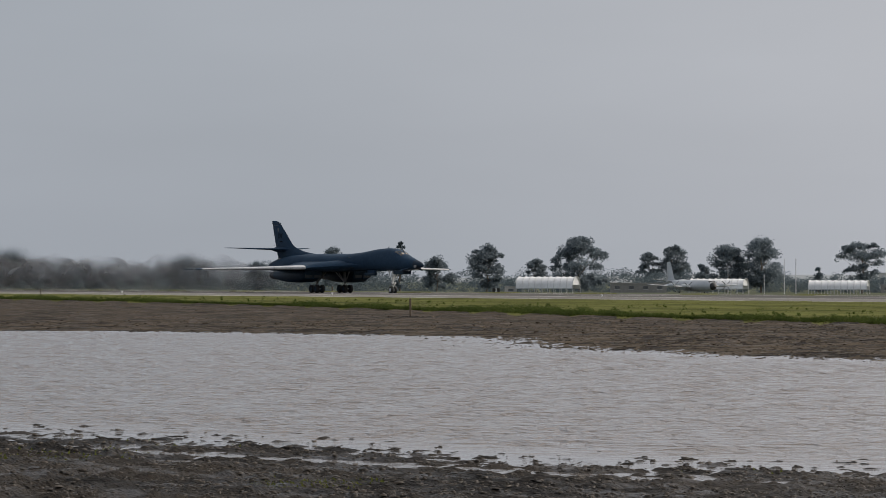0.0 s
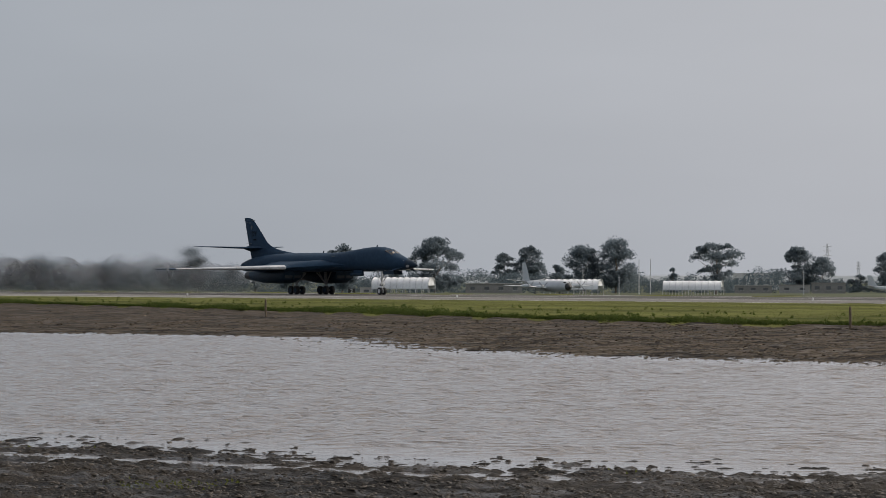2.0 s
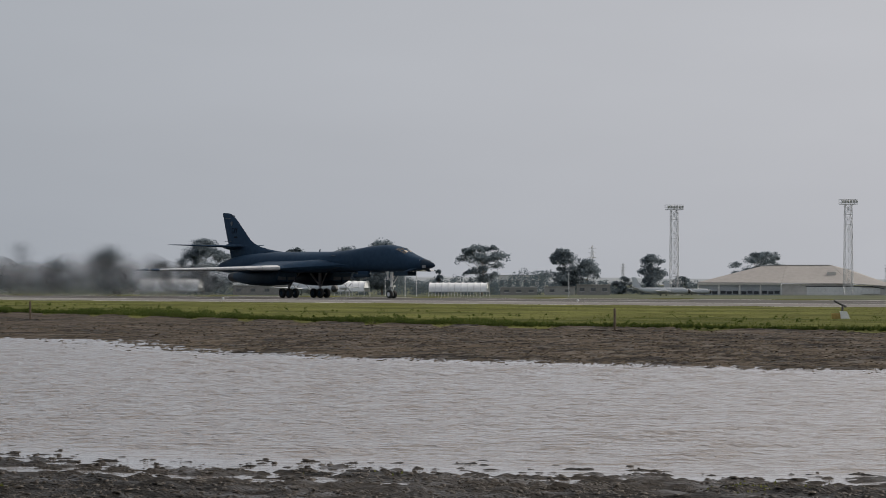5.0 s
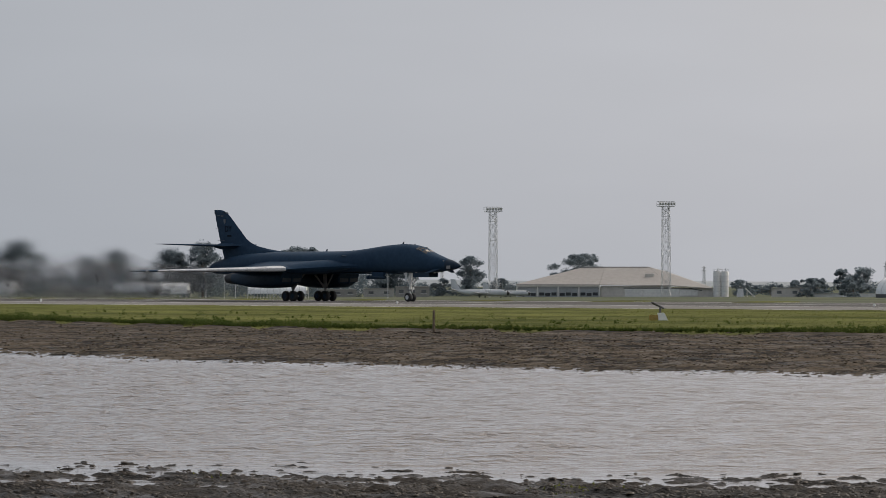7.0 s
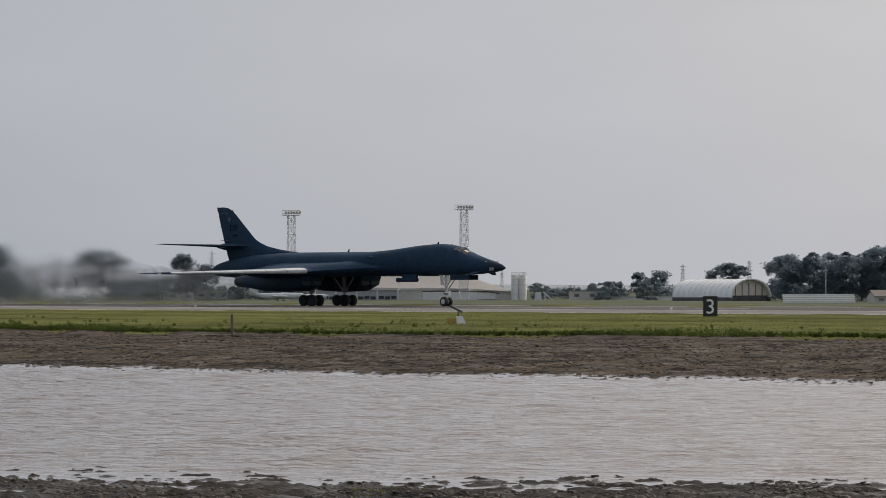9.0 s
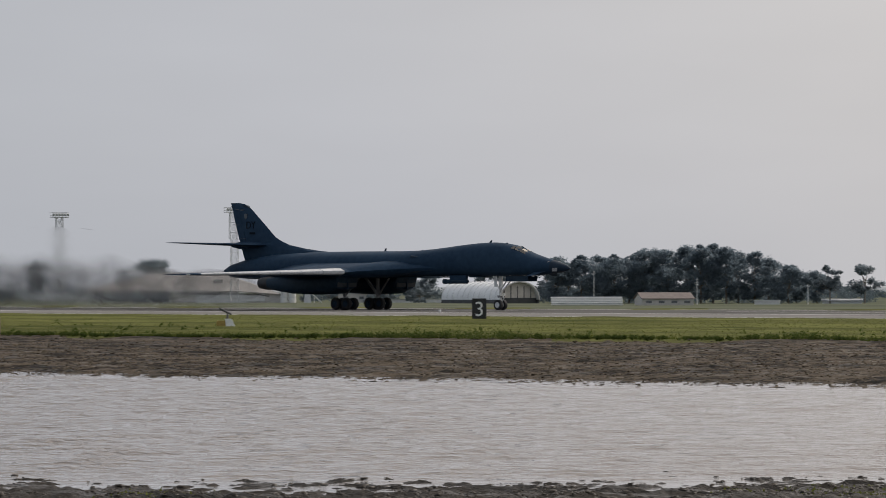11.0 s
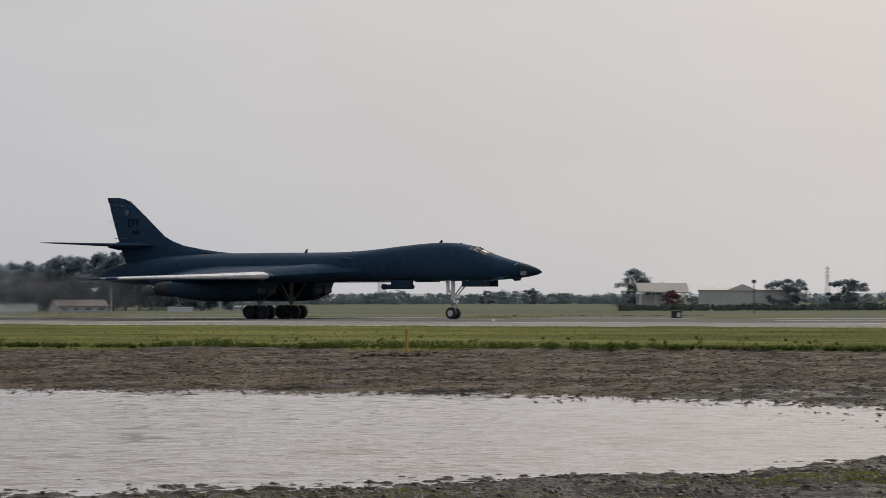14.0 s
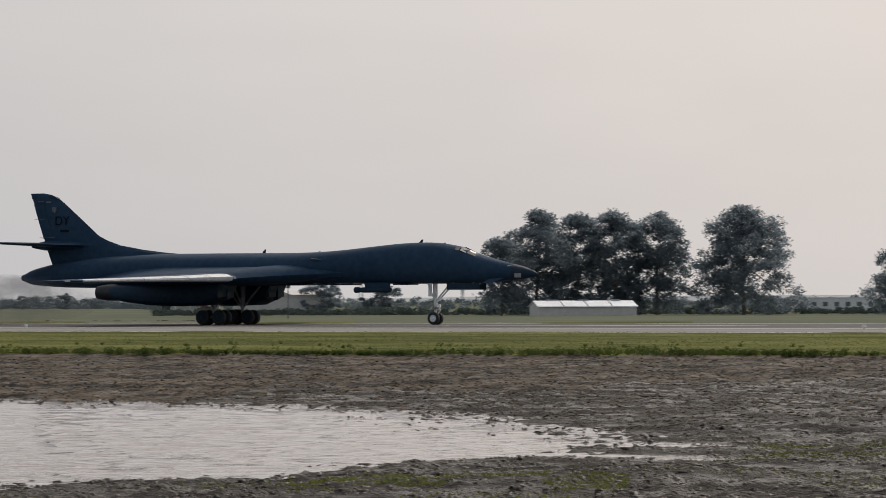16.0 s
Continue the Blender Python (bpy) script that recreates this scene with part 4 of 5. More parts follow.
def build_exhaust():
    """Exhaust behind the engines: soft puffs that travel with the bomber."""
    ob = thing("exhaust_plume", "hot shimmering exhaust trailing behind the bomber", "exhaust haze", pose(plane_x(0), RWY_Y, 0.04))
    rng = np.random.default_rng(91)
    air = exhaust_air()
    for i in range(15):
        d = 47 + 10.0 * i
        rx, ry, rz = 9.5 + 0.3 * i, 4.2 + 0.16 * i, 1.9 + 0.08 * i + 0.9 * rng.random()
        cz = rz * 0.92
        rings, ns, nr = [], 18, 24
        ph = rng.random(4) * 6.283
        for s in range(ns + 1):
            u = -math.cos(math.pi * (s + 0.05) / (ns + 0.1))
            w = math.sqrt(max(0.0004, 1 - u * u))
            ring = []
            for j in range(nr):
                a = 2 * math.pi * j / nr
                lump = 1 + 0.10 * math.sin(3 * a + 4 * u + ph[0]) + 0.07 * math.sin(5 * a - 7 * u + ph[1])
                ring.append((rx * u, ry * w * lump * math.cos(a), max(0.05 - cz, rz * w * lump * math.sin(a))))
            rings.append(ring)
        puff = part("haze_puff", Geo().loft(rings), air, ob, smooth=True)
        puff.matrix_basis = pose(-d, rng.normal() * 0.6, cz)
    # two long flat bodies of hot air, one behind each pair of engines, thinning out at the ends and open to the sky
    heat = hot_air()
    for y, ph in ((-2.4, 0.3), (2.4, 2.1)):
        rings = []
        for i in range(41):
            d = 45.5 + 175 * i / 40
            top = 7.0 + 2.5 * min(1, i / 12) + 0.3 * math.sin(0.21 * d + ph)
            t = 0.3 * min(1, (i + 0.05) / 4, (40.05 - i) / 6)
            c = y + 0.05 * math.sin(0.12 * d + ph)
            rings.append([(-d, c - t, top), (-d, c - t, 0.05), (-d, c + t, 0.05), (-d, c + t, top)])
        part("heat_shimmer", Geo().loft(rings, caps=False, closed=False), heat, ob, "clear shimmering hot air")
    return ob


EXHAUST = build_exhaust()


def motions():
    walk(EXHAUST, [(t / 2, pose(plane_x(t / 2), RWY_Y, 0.04)) for t in range(0, 33)])
    walk(BOMBER, [(t / 2, pose(plane_x(t / 2), RWY_Y, 0.04)) for t in range(0, 33)])
    n = round(SECONDS * FPS)
    for w, p, r in WHEELS:
        rows = []
        for i in range(n + 1):
            t = i / FPS
            rows.append((t, pose(*p, 0, math.degrees((plane_x(t) - plane_x(0)) / r) % 360, 0)))
        walk(w, rows)


# ---- trees ----
def leaf_cloud(centres, radii, per, size, rng, flat=0.75, droop=0.0):
    """Small leaf triangles in clumps round the centres."""
    n = len(centres) * per
    c = np.repeat(np.asarray(centres), per, 0)
    r = np.repeat(np.asarray(radii), per)
    d = rng.normal(size=(n, 3))
    d /= np.linalg.norm(d, axis=1)[:, None]
    q = c + d * (r * (0.3 + 0.7 * rng.random(n) ** 0.6))[:, None] * np.array([1, 1, flat])
    u = rng.normal(size=(n, 3))
    u[:, 2] -= droop
    u /= np.linalg.norm(u, axis=1)[:, None]
    w = np.cross(u, rng.normal(size=(n, 3)))
    w /= np.linalg.norm(w, axis=1)[:, None]
    s = (size * (0.6 + 0.8 * rng.random(n)))[:, None]
    v = np.stack([q - u * s * 0.7 - w * s * 0.5, q - u * s * 0.7 + w * s * 0.5, q + u * s * 1.1], 1).reshape(-1, 3)
    f = np.arange(n * 3).reshape(-1, 3)
    return v, f


def build_weeds():
    """Uneven dark weeds along the edge of the mud field, and scattered taller plants in the grass."""
    rng = np.random.default_rng(17)
    n = 5600
    x = -330 + 345 * rng.random(n)
    tall = np.clip(2.4 * value_noise(x, x * 0, 11.0, 41) * value_noise(x, x * 0, 2.9, 42) + 0.2 * value_noise(x, x * 0, 0.9, 43) - 0.3, 0, 1.2) * np.interp(x, (-120, -70), (1.0, 0.55))
    e = -0.15 + (0.35 + 1.7 * tall) * rng.random(n) ** 1.4
    r = 0.06 + 0.18 * tall * (0.35 + 0.65 * rng.random(n))
    e[n - 500:] = 1 + 24 * rng.random(500) ** 1.6
    r[n - 500:] = 0.05 + 0.10 * rng.random(500) ** 2
    y = grass_edge(x) + e
    c = np.stack([x, y, ground_height(x, y) + 0.75 * r], -1)
    v, f = leaf_cloud(c, r * np.array([1.35]), 26, 0.045, rng, 0.9, -1.2)
    tagged(new("edge_weeds", numpy_mesh("edge_weeds", v, f, WEED)), "dark green weeds along the edge of the mud field", "weeds", kind="stuff")


build_weeds()


def crown_pads(style, h, w, rng):
    """Centres and radii of the leaf pads at the ends of the branches."""
    bare = {"round": 0.08, "airy": 0.26, "cone": 0.06, "tall": 0.03, "dome": 0.02}[style]
    count = {"round": 38, "airy": 26, "cone": 22, "tall": 74, "dome": 150}[style]
    count = max(9, int(count * min(1.25, 0.55 + 2 * w * h / 320)))
    lobes = rng.random(6) * 6.283
    pads = []
    for i in range(count):
        k = rng.random() ** 0.9
        a = rng.random() * 6.283
        if style == "cone":
            lim = w * (1 - k) + 0.12 * w
        elif style == "airy":
            lim = w * (0.3 + 0.75 * math.sin(math.pi * min(1, k ** 0.8) * 0.87))
        elif style == "tall":
            lim = w * (1.0 if k < 0.55 else math.sqrt(max(0.02, 1 - ((k - 0.55) / 0.45) ** 2)))
        elif style == "dome":
            lim = w * math.sqrt(max(0.03, 1 - (max(0, k - 0.3) / 0.7) ** 2.2))
        else:
            lim = w * math.sqrt(max(0.04, 1 - (2 * k - 0.9) ** 2 * 0.83))
        # the outline swells and pinches round the crown
        lim *= 1.02 + 0.13 * math.sin(2 * a + lobes[0] + 5 * k) + 0.12 * math.sin(3 * a + lobes[1] - 9 * k)
        rad = (0.21 if style == "airy" else 0.25) * min(2 * w, 0.8 * h) * (0.5 + 0.75 * rng.random())
        rad = max(0.5, min(rad, 3.0))
        q = max(0.0, lim - 0.3 * rad) * rng.random() ** 0.45
        pads.append((q * math.cos(a), q * math.sin(a), bare * h + k * (h * (1 - bare) - 0.6 * rad), rad))
    return pads


def build_tree(az, r, height, width, seed, style="round", leaf=None, label="", name="tree", category="tree"):
    rng = np.random.default_rng(seed)
    p = far(az, r)
    ob = thing(name, label or "grey-green eucalyptus with an uneven crown, paled for haze", category, pose(p.x, p.y, p.z, 0, 0, rng.random() * 360), group="airfield trees")
    h, w = height, width / 2
    pads = crown_pads(style, h, w, rng)
    g = Geo()
    tr = max(0.12, 0.02 * h)
    top = Vector((rng.normal() * 0.3, rng.normal() * 0.3, h * (0.5 if style != "airy" else 0.62)))
    mid = Vector((rng.normal() * 0.25, rng.normal() * 0.25, top.z * 0.5))
    g.tube((0, 0, -0.3), mid, tr, tr * 0.75, 8).tube(mid, top, tr * 0.75, tr * 0.45, 8)
    for c in pads[:: max(1, len(pads) // 14)]:
        if c[2] > 0.22 * h:
            s = mid.lerp(top, rng.random())
            e = Vector(c[:3])
            j = s.lerp(e, 0.5) + Vector((0, 0, -0.05 * h))
            g.tube(s, j, tr * 0.34, tr * 0.22, 5).tube(j, e, tr * 0.22, tr * 0.07, 5)
    part("trunk", g, BARK, ob)
    # each pad breaks into tufts, each tuft into leaves
    tufts, radii = [], []
    for x, y, z, rad in pads:
        for i in range(8):
            d = rng.normal(size=3)
            d /= np.linalg.norm(d)
            d[2] = abs(d[2]) * 0.75 - 0.2
            tufts.append((x + d[0] * rad * 0.72, y + d[1] * rad * 0.72, z + d[2] * rad * 0.72))
            radii.append(rad * (0.34 + 0.3 * rng.random()))
    area = width * h
    size = 0.2 if h < 6 else (0.36 if h > 18 else 0.29)
    per = int(max(10, min(70, (3.6 if style == "airy" else 5.6) * area / (len(tufts) * size * size))))
    v, f = leaf_cloud(tufts, radii, per, size, rng, 0.8, 0.5)
    v[:, 2] = np.clip(v[:, 2], 0.02, h * 1.02)
    crown = new("crown", numpy_mesh("crown", v, f, leaf or HAZED_LEAF))
    crown.parent = ob
    return ob


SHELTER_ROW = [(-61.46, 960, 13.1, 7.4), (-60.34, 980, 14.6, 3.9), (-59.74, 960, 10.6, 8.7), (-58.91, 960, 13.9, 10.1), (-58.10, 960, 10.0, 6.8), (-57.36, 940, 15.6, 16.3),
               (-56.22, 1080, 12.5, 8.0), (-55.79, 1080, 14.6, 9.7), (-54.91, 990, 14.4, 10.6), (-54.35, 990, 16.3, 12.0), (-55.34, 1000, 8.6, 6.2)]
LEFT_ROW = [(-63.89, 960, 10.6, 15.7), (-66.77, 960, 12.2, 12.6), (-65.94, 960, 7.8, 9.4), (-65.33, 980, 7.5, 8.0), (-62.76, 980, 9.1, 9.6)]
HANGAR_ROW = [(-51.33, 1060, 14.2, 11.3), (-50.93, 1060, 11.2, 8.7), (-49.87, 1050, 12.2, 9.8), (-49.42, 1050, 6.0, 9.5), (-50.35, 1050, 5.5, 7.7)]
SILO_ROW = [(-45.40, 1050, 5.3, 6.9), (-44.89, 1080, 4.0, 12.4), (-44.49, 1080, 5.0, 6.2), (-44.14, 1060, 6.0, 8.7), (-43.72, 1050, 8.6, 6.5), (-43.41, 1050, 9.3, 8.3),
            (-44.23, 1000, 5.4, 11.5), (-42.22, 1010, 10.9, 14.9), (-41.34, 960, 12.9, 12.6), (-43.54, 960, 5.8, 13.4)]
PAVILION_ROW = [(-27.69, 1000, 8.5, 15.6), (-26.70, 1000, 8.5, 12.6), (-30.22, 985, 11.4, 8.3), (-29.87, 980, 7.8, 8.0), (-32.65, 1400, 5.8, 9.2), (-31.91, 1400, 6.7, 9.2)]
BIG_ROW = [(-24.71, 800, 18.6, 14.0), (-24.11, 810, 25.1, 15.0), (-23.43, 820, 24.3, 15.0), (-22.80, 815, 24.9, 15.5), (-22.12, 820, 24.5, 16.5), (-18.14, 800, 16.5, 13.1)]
seed = 100
for rows, style, leaf in ((SHELTER_ROW, "round", HAZED_LEAF), (LEFT_ROW, "round", HAZED_LEAF_BLUE), (HANGAR_ROW, "round", HAZED_LEAF), (SILO_ROW, "round", HAZED_LEAF), (PAVILION_ROW, "round", HAZED_LEAF), (BIG_ROW, "tall", HAZED_LEAF)):
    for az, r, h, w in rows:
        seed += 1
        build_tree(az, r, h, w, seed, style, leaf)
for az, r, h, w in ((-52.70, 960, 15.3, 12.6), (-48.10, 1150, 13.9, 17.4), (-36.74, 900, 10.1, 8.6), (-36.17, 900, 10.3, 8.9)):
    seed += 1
    build_tree(az, r, h, w, seed, "airy", HAZED_LEAF, "thin open-crowned eucalyptus with gaps")
build_tree(-20.68, 815, 26.0, 25.0, 300, "dome", HAZED_LEAF, "broad domed eucalyptus beside the shed")
build_tree(-53.41, 960, 7.8, 3.6, 301, "cone", HAZED_LEAF_BLUE, "small dark conical tree")
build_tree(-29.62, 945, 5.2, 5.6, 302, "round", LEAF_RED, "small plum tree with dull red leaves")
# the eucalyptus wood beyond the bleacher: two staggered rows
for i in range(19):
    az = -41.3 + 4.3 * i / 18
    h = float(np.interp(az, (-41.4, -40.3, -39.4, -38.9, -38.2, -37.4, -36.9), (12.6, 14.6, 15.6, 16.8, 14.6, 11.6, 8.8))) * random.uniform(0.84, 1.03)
    build_tree(az + random.uniform(-0.06, 0.06), 905 + 16 * (i % 2), h, random.uniform(8.0, 11.0), 400 + i, "round", HAZED_LEAF_BLUE, "dense dark eucalyptus of the wood")


def build_woods(name, az0, az1, r, height, n, seed, label, leaf=HAZED_SCRUB):
    """A far belt of scrub as one mesh of many leaf clumps."""
    rng = np.random.default_rng(seed)
    a = az0 + (az1 - az0) * rng.random(n)
    rr = r * (1 + 0.05 * rng.random(n))
    tops = height * (0.55 + 0.6 * value_noise(a * 10, a * 0, 2.3, seed))
    z = LOW + tops * rng.random(n)
    c = np.stack([rr * np.sin(np.radians(a)), rr * np.cos(np.radians(a)), z], -1)
    v, f = leaf_cloud(c, (0.33 * height + 0.3) * (0.5 + 0.7 * rng.random(n)), 58, 0.25 * r / 950, rng)
    v[:, 2] = np.maximum(v[:, 2], LOW)
    return tagged(new(name, numpy_mesh(name, v, f, leaf)), label, "scrub", kind="stuff")


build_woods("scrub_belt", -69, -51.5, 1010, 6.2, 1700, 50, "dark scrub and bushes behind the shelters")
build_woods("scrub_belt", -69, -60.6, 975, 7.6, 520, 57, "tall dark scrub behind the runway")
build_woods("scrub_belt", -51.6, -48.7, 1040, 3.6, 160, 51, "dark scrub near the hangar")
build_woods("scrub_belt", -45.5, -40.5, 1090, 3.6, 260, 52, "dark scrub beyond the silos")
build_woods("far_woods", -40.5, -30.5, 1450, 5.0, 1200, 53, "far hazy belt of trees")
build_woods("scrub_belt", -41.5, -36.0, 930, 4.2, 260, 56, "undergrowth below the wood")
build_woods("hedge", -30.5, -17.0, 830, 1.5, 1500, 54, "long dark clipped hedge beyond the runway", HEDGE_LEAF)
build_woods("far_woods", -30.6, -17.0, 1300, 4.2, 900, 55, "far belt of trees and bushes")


def build_hills():
    az = np.linspace(-80, 0, 161)
    v, f = [], []
    for i, a in enumerate(az):
        top = 1 + 7 * float(value_noise(np.array([a]), np.array([0.0]), 6.0, 70)[0]) ** 1.5 + 1.5 * float(value_noise(np.array([a]), np.array([0.0]), 1.3, 71)[0])
        for r, z in ((3900, LOW), (4100, top), (4300, LOW)):
            q = far(a, r, z)
            v.append(tuple(q))
    for i in range(len(az) - 1):
        for k in (0, 1):
            j = i * 3 + k
            f.append((j, j + 3, j + 4, j + 1))
    ob = new("backdrop", mesh_from("backdrop", v, f, HAZED_HILL, True))
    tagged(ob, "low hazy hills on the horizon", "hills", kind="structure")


build_hills()


# ---- the far airfield ----
def arch_ring(x, w, h, base, n=12, power=2.6):
    """Barrel section across y."""
    pts = []
    for j in range(n + 1):
        a = math.pi * j / n
        ca, sa = math.cos(a), math.sin(a)
        pts.append((x, -w / 2 * math.copysign(abs(ca) ** (2 / power), ca), base + (h - base) * abs(sa) ** (2 / power)))
    return pts


def build_shelter(az, r, length, depth, h, turn):
    """An open sunshade: a white fabric barrel roof on steel posts."""
    ob = thing("fabric_shelter", "white ribbed fabric shelter on steel posts", "shelter", facing(az, r, turn), group="fabric shelters")
    base = h * 0.34
    nb = 9
    for i in range(nb):
        x0, x1 = -length / 2 + length * i / nb, -length / 2 + length * (i + 1) / nb
        outer = [arch_ring(x0 + 0.04, depth, h, base), arch_ring((x0 + x1) / 2, depth, h - 0.1, base), arch_ring(x1 - 0.04, depth, h, base)]
        inner = [[(x, y * 0.98, z - 0.08) for x, y, z in ring] for ring in outer]
        rings = [o + n[::-1] for o, n in zip(outer, inner)]
        part("fabric_panel", Geo().loft(rings), FABRIC, ob, smooth=True)
    for i in range(nb + 1):
        x = -length / 2 + length * i / nb
        ring = arch_ring(x, depth + 0.1, h + 0.05, base)
        g = Geo()
        for a, b in zip(ring, ring[1:]):
            g.tube(a, b, 0.06, 0.06, 5)
        part("rib", g, STEEL, ob)
        for s in (-1, 1):
            part("post", Geo().tube((x, s * depth / 2, 0), (x, s * depth / 2, base + 0.1), 0.09, 0.09, 6), STEEL, ob)
    g = Geo()
    for s in (-1, 1):
        g.box((0, s * depth / 2, base), (length, 0.16, 0.2))
    part("eaves_beam", g, STEEL, ob)
    ring = arch_ring(length / 2 - 0.3, depth - 0.2, h - 0.12, base)
    part("end_panel", Geo().loft([[(q[0], q[1], q[2]) for q in ring], [(q[0] + 0.05, q[1], q[2]) for q in ring]], caps=False).loft([[(length / 2 - 0.3, q[1], max(base + 0.9, q[2])) for q in ring], [(length / 2 - 0.25, q[1], base + 0.9 + 0.0 * q[2]) for q in ring]], caps=False), FABRIC, ob)
    return ob


build_shelter(-57.88, 903, 15.4, 7.5, 4.6, -16)
build_shelter(-55.05, 915, 14.6, 7.5, 4.1, -12)
build_shelter(-53.07, 915, 15.4, 7.5, 3.7, -6)


def build_aircraft(az, r, turn, scale, label):
    """A parked four-engined patrol aircraft."""
    p = far(az, r)
    ob = thing("parked_aircraft", label, "aircraft", pose(p.x, p.y, p.z, 0, 0, turn) @ Matrix.Scale(scale, 4), group="parked aircraft")
    rings = []
    for x, rad, zc in ((17.6, 0.1, 2.5), (17.2, 0.7, 2.55), (16, 1.35, 2.7), (14, 1.68, 2.85), (12, 1.74, 2.9), (-4, 1.74, 2.9), (-9, 1.4, 3.2), (-14, 0.7, 3.7), (-17.4, 0.25, 3.9)):
        rings.append([(x, rad * math.cos(a), zc + rad * math.sin(a)) for a in [2 * math.pi * j / 18 for j in range(18)]])
    part("fuselage", Geo().loft(rings), PLANE_GREY, ob, smooth=True)
    part("nose_cap", Geo().loft([[(x, rad * math.cos(a), zc + rad * math.sin(a)) for a in [2 * math.pi * j / 18 for j in range(18)]] for x, rad, zc in ((17.75, 0.1, 2.5), (17.25, 0.74, 2.55), (16.4, 1.25, 2.65))]), SIGN_BLACK, ob, "black nose cap")
    part("windscreen", Geo().box((15.35, 0, 3.95), (0.9, 1.9, 0.5)), GLASS, ob)
    for s in (-1, 1):
        w = part("wing", Geo().loft([airfoil(x0, x1, z, t, s * y, 5) for y, x0, x1, z, t in ((0.5, 4.5, -1.2, 2.2, 0.8), (15.2, 3.0, 0.6, 3.1, 0.3))]), PLANE_GREY, ob, smooth=True)
        for y in (4.3, 8.9):
            z = 2.35 + 0.06 * y
            part("engine", Geo().loft([[(x, s * y + rad * math.cos(a), z + rad * math.sin(a)) for a in [2 * math.pi * j / 12 for j in range(12)]] for x, rad in ((7.3, 0.35), (6.6, 0.6), (3.5, 0.62), (0.5, 0.3))]), PLANE_GREY, w, smooth=True)
            g = Geo()
            for b in range(4):
                m = Matrix.Rotation(radians(45 + 90 * b), 3, "X")
                q = m @ Vector((0, 0, 1.05))
                g.box((7.25, s * y + q.y, z + q.z), (0.06, 0.15, 1.9), m)
            part("propeller", g, STEEL_DARK, w)
        part("tailplane", Geo().loft([airfoil(x0, x1, z, t, s * y, 4) for y, x0, x1, z, t in ((0.2, -12.6, -16.4, 4.2, 0.4), (6.3, -14.6, -16.4, 4.9, 0.15))]), PLANE_GREY, ob)
        part("main_gear", Geo().tube((1.5, s * 4.3, 0.5), (1.5, s * 4.3, 2.3), 0.12).lathe((1.5, s * 4.3 - 0.3, 0.5), 1, [(0.2, 0), (0.5, 0.02), (0.5, 0.28), (0.2, 0.3)], 14), STEEL_DARK, ob)
    part("fin", Geo().loft([[(le, 0, z), ((le + te) / 2, t, z), (te, 0, z), ((le + te) / 2, -t, z)] for z, le, te, t in ((3.9, -9.5, -16.8, 0.22), (5.0, -11.8, -17.0, 0.2), (10.1, -14.6, -17.4, 0.1), (10.3, -15.3, -17.4, 0.04))]), PLANE_GREY, ob)
    part("nose_gear", Geo().tube((12.5, 0, 0.4), (12.5, 0, 1.6), 0.1).lathe((12.5, -0.3, 0.4), 1, [(0.15, 0), (0.4, 0.02), (0.4, 0.58), (0.15, 0.6)], 14), STEEL_DARK, ob)
    part("tail_boom", Geo().tube((-17.2, 0, 3.9), (-20.0, 0, 3.95), 0.16, 0.05, 8), PLANE_GREY, ob)
    return ob


build_aircraft(-55.52, 890, -9, 0.82, "pale grey four-engined patrol aircraft parked by a shelter")
build_aircraft(-49.72, 950, 28, 0.5, "small pale grey aircraft parked beside the hangar")
build_aircraft(-49.28, 985, 28, 0.42, "small pale grey aircraft parked behind another")


def build_light_tower(az, r, h):
    ob = thing("light_tower", "tall lattice floodlight tower with a railed platform", "light tower", facing(az, r, 12), group="floodlight towers")
    w0, w1 = 1.2, 0.95
    for sx in (-1, 1):
        for sy in (-1, 1):
            part("leg", Geo().tube((sx * w0, sy * w0, 0), (sx * w1, sy * w1, h - 1.5), 0.07, 0.06, 6), STEEL, ob)
    n = 9
    for i in range(n):
        z0, z1 = (h - 1.5) * i / n, (h - 1.5) * (i + 1) / n
        a, b = w0 + (w1 - w0) * i / n, w0 + (w1 - w0) * (i + 1) / n
        g = Geo()
        for s in (-1, 1):
            g.tube((-a, s * a, z0), (b, s * b, z1), 0.05, 0.05, 5).tube((a, s * a, z0), (-b, s * b, z1), 0.05, 0.05, 5)
            g.tube((s * a, -a, z0), (s * b, b, z1), 0.05, 0.05, 5).tube((s * a, a, z0), (s * b, -b, z1), 0.05, 0.05, 5)
            g.tube((-b, s * b, z1), (b, s * b, z1), 0.05, 0.05, 5).tube((s * b, -b, z1), (s * b, b, z1), 0.05, 0.05, 5)
        part("brace", g, STEEL, ob)
    deck = part("platform", Geo().box((0, 0, h - 1.45), (4.6, 3.6, 0.18)), STEEL, ob)
    g = Geo()
    for s in (-1, 1):
        for z in (h - 0.9, h - 0.1):
            g.tube((-2.3, s * 1.8, z), (2.3, s * 1.8, z), 0.05, 0.05, 5).tube((s * 2.3, -1.8, z), (s * 2.3, 1.8, z), 0.05, 0.05, 5)
        for i in range(6):
            g.tube((-2.3 + 0.92 * i, s * 1.8, h - 1.4), (-2.3 + 0.92 * i, s * 1.8, h - 0.1), 0.04, 0.04, 5)
    part("railing", g, STEEL, deck)
    for i in range(6):
        part("floodlight", Geo().box((-2.0 + 0.8 * i, -1.95, h - 0.75), (0.6, 0.35, 0.75), Matrix.Rotation(radians(15), 3, "X")), STEEL, ob)
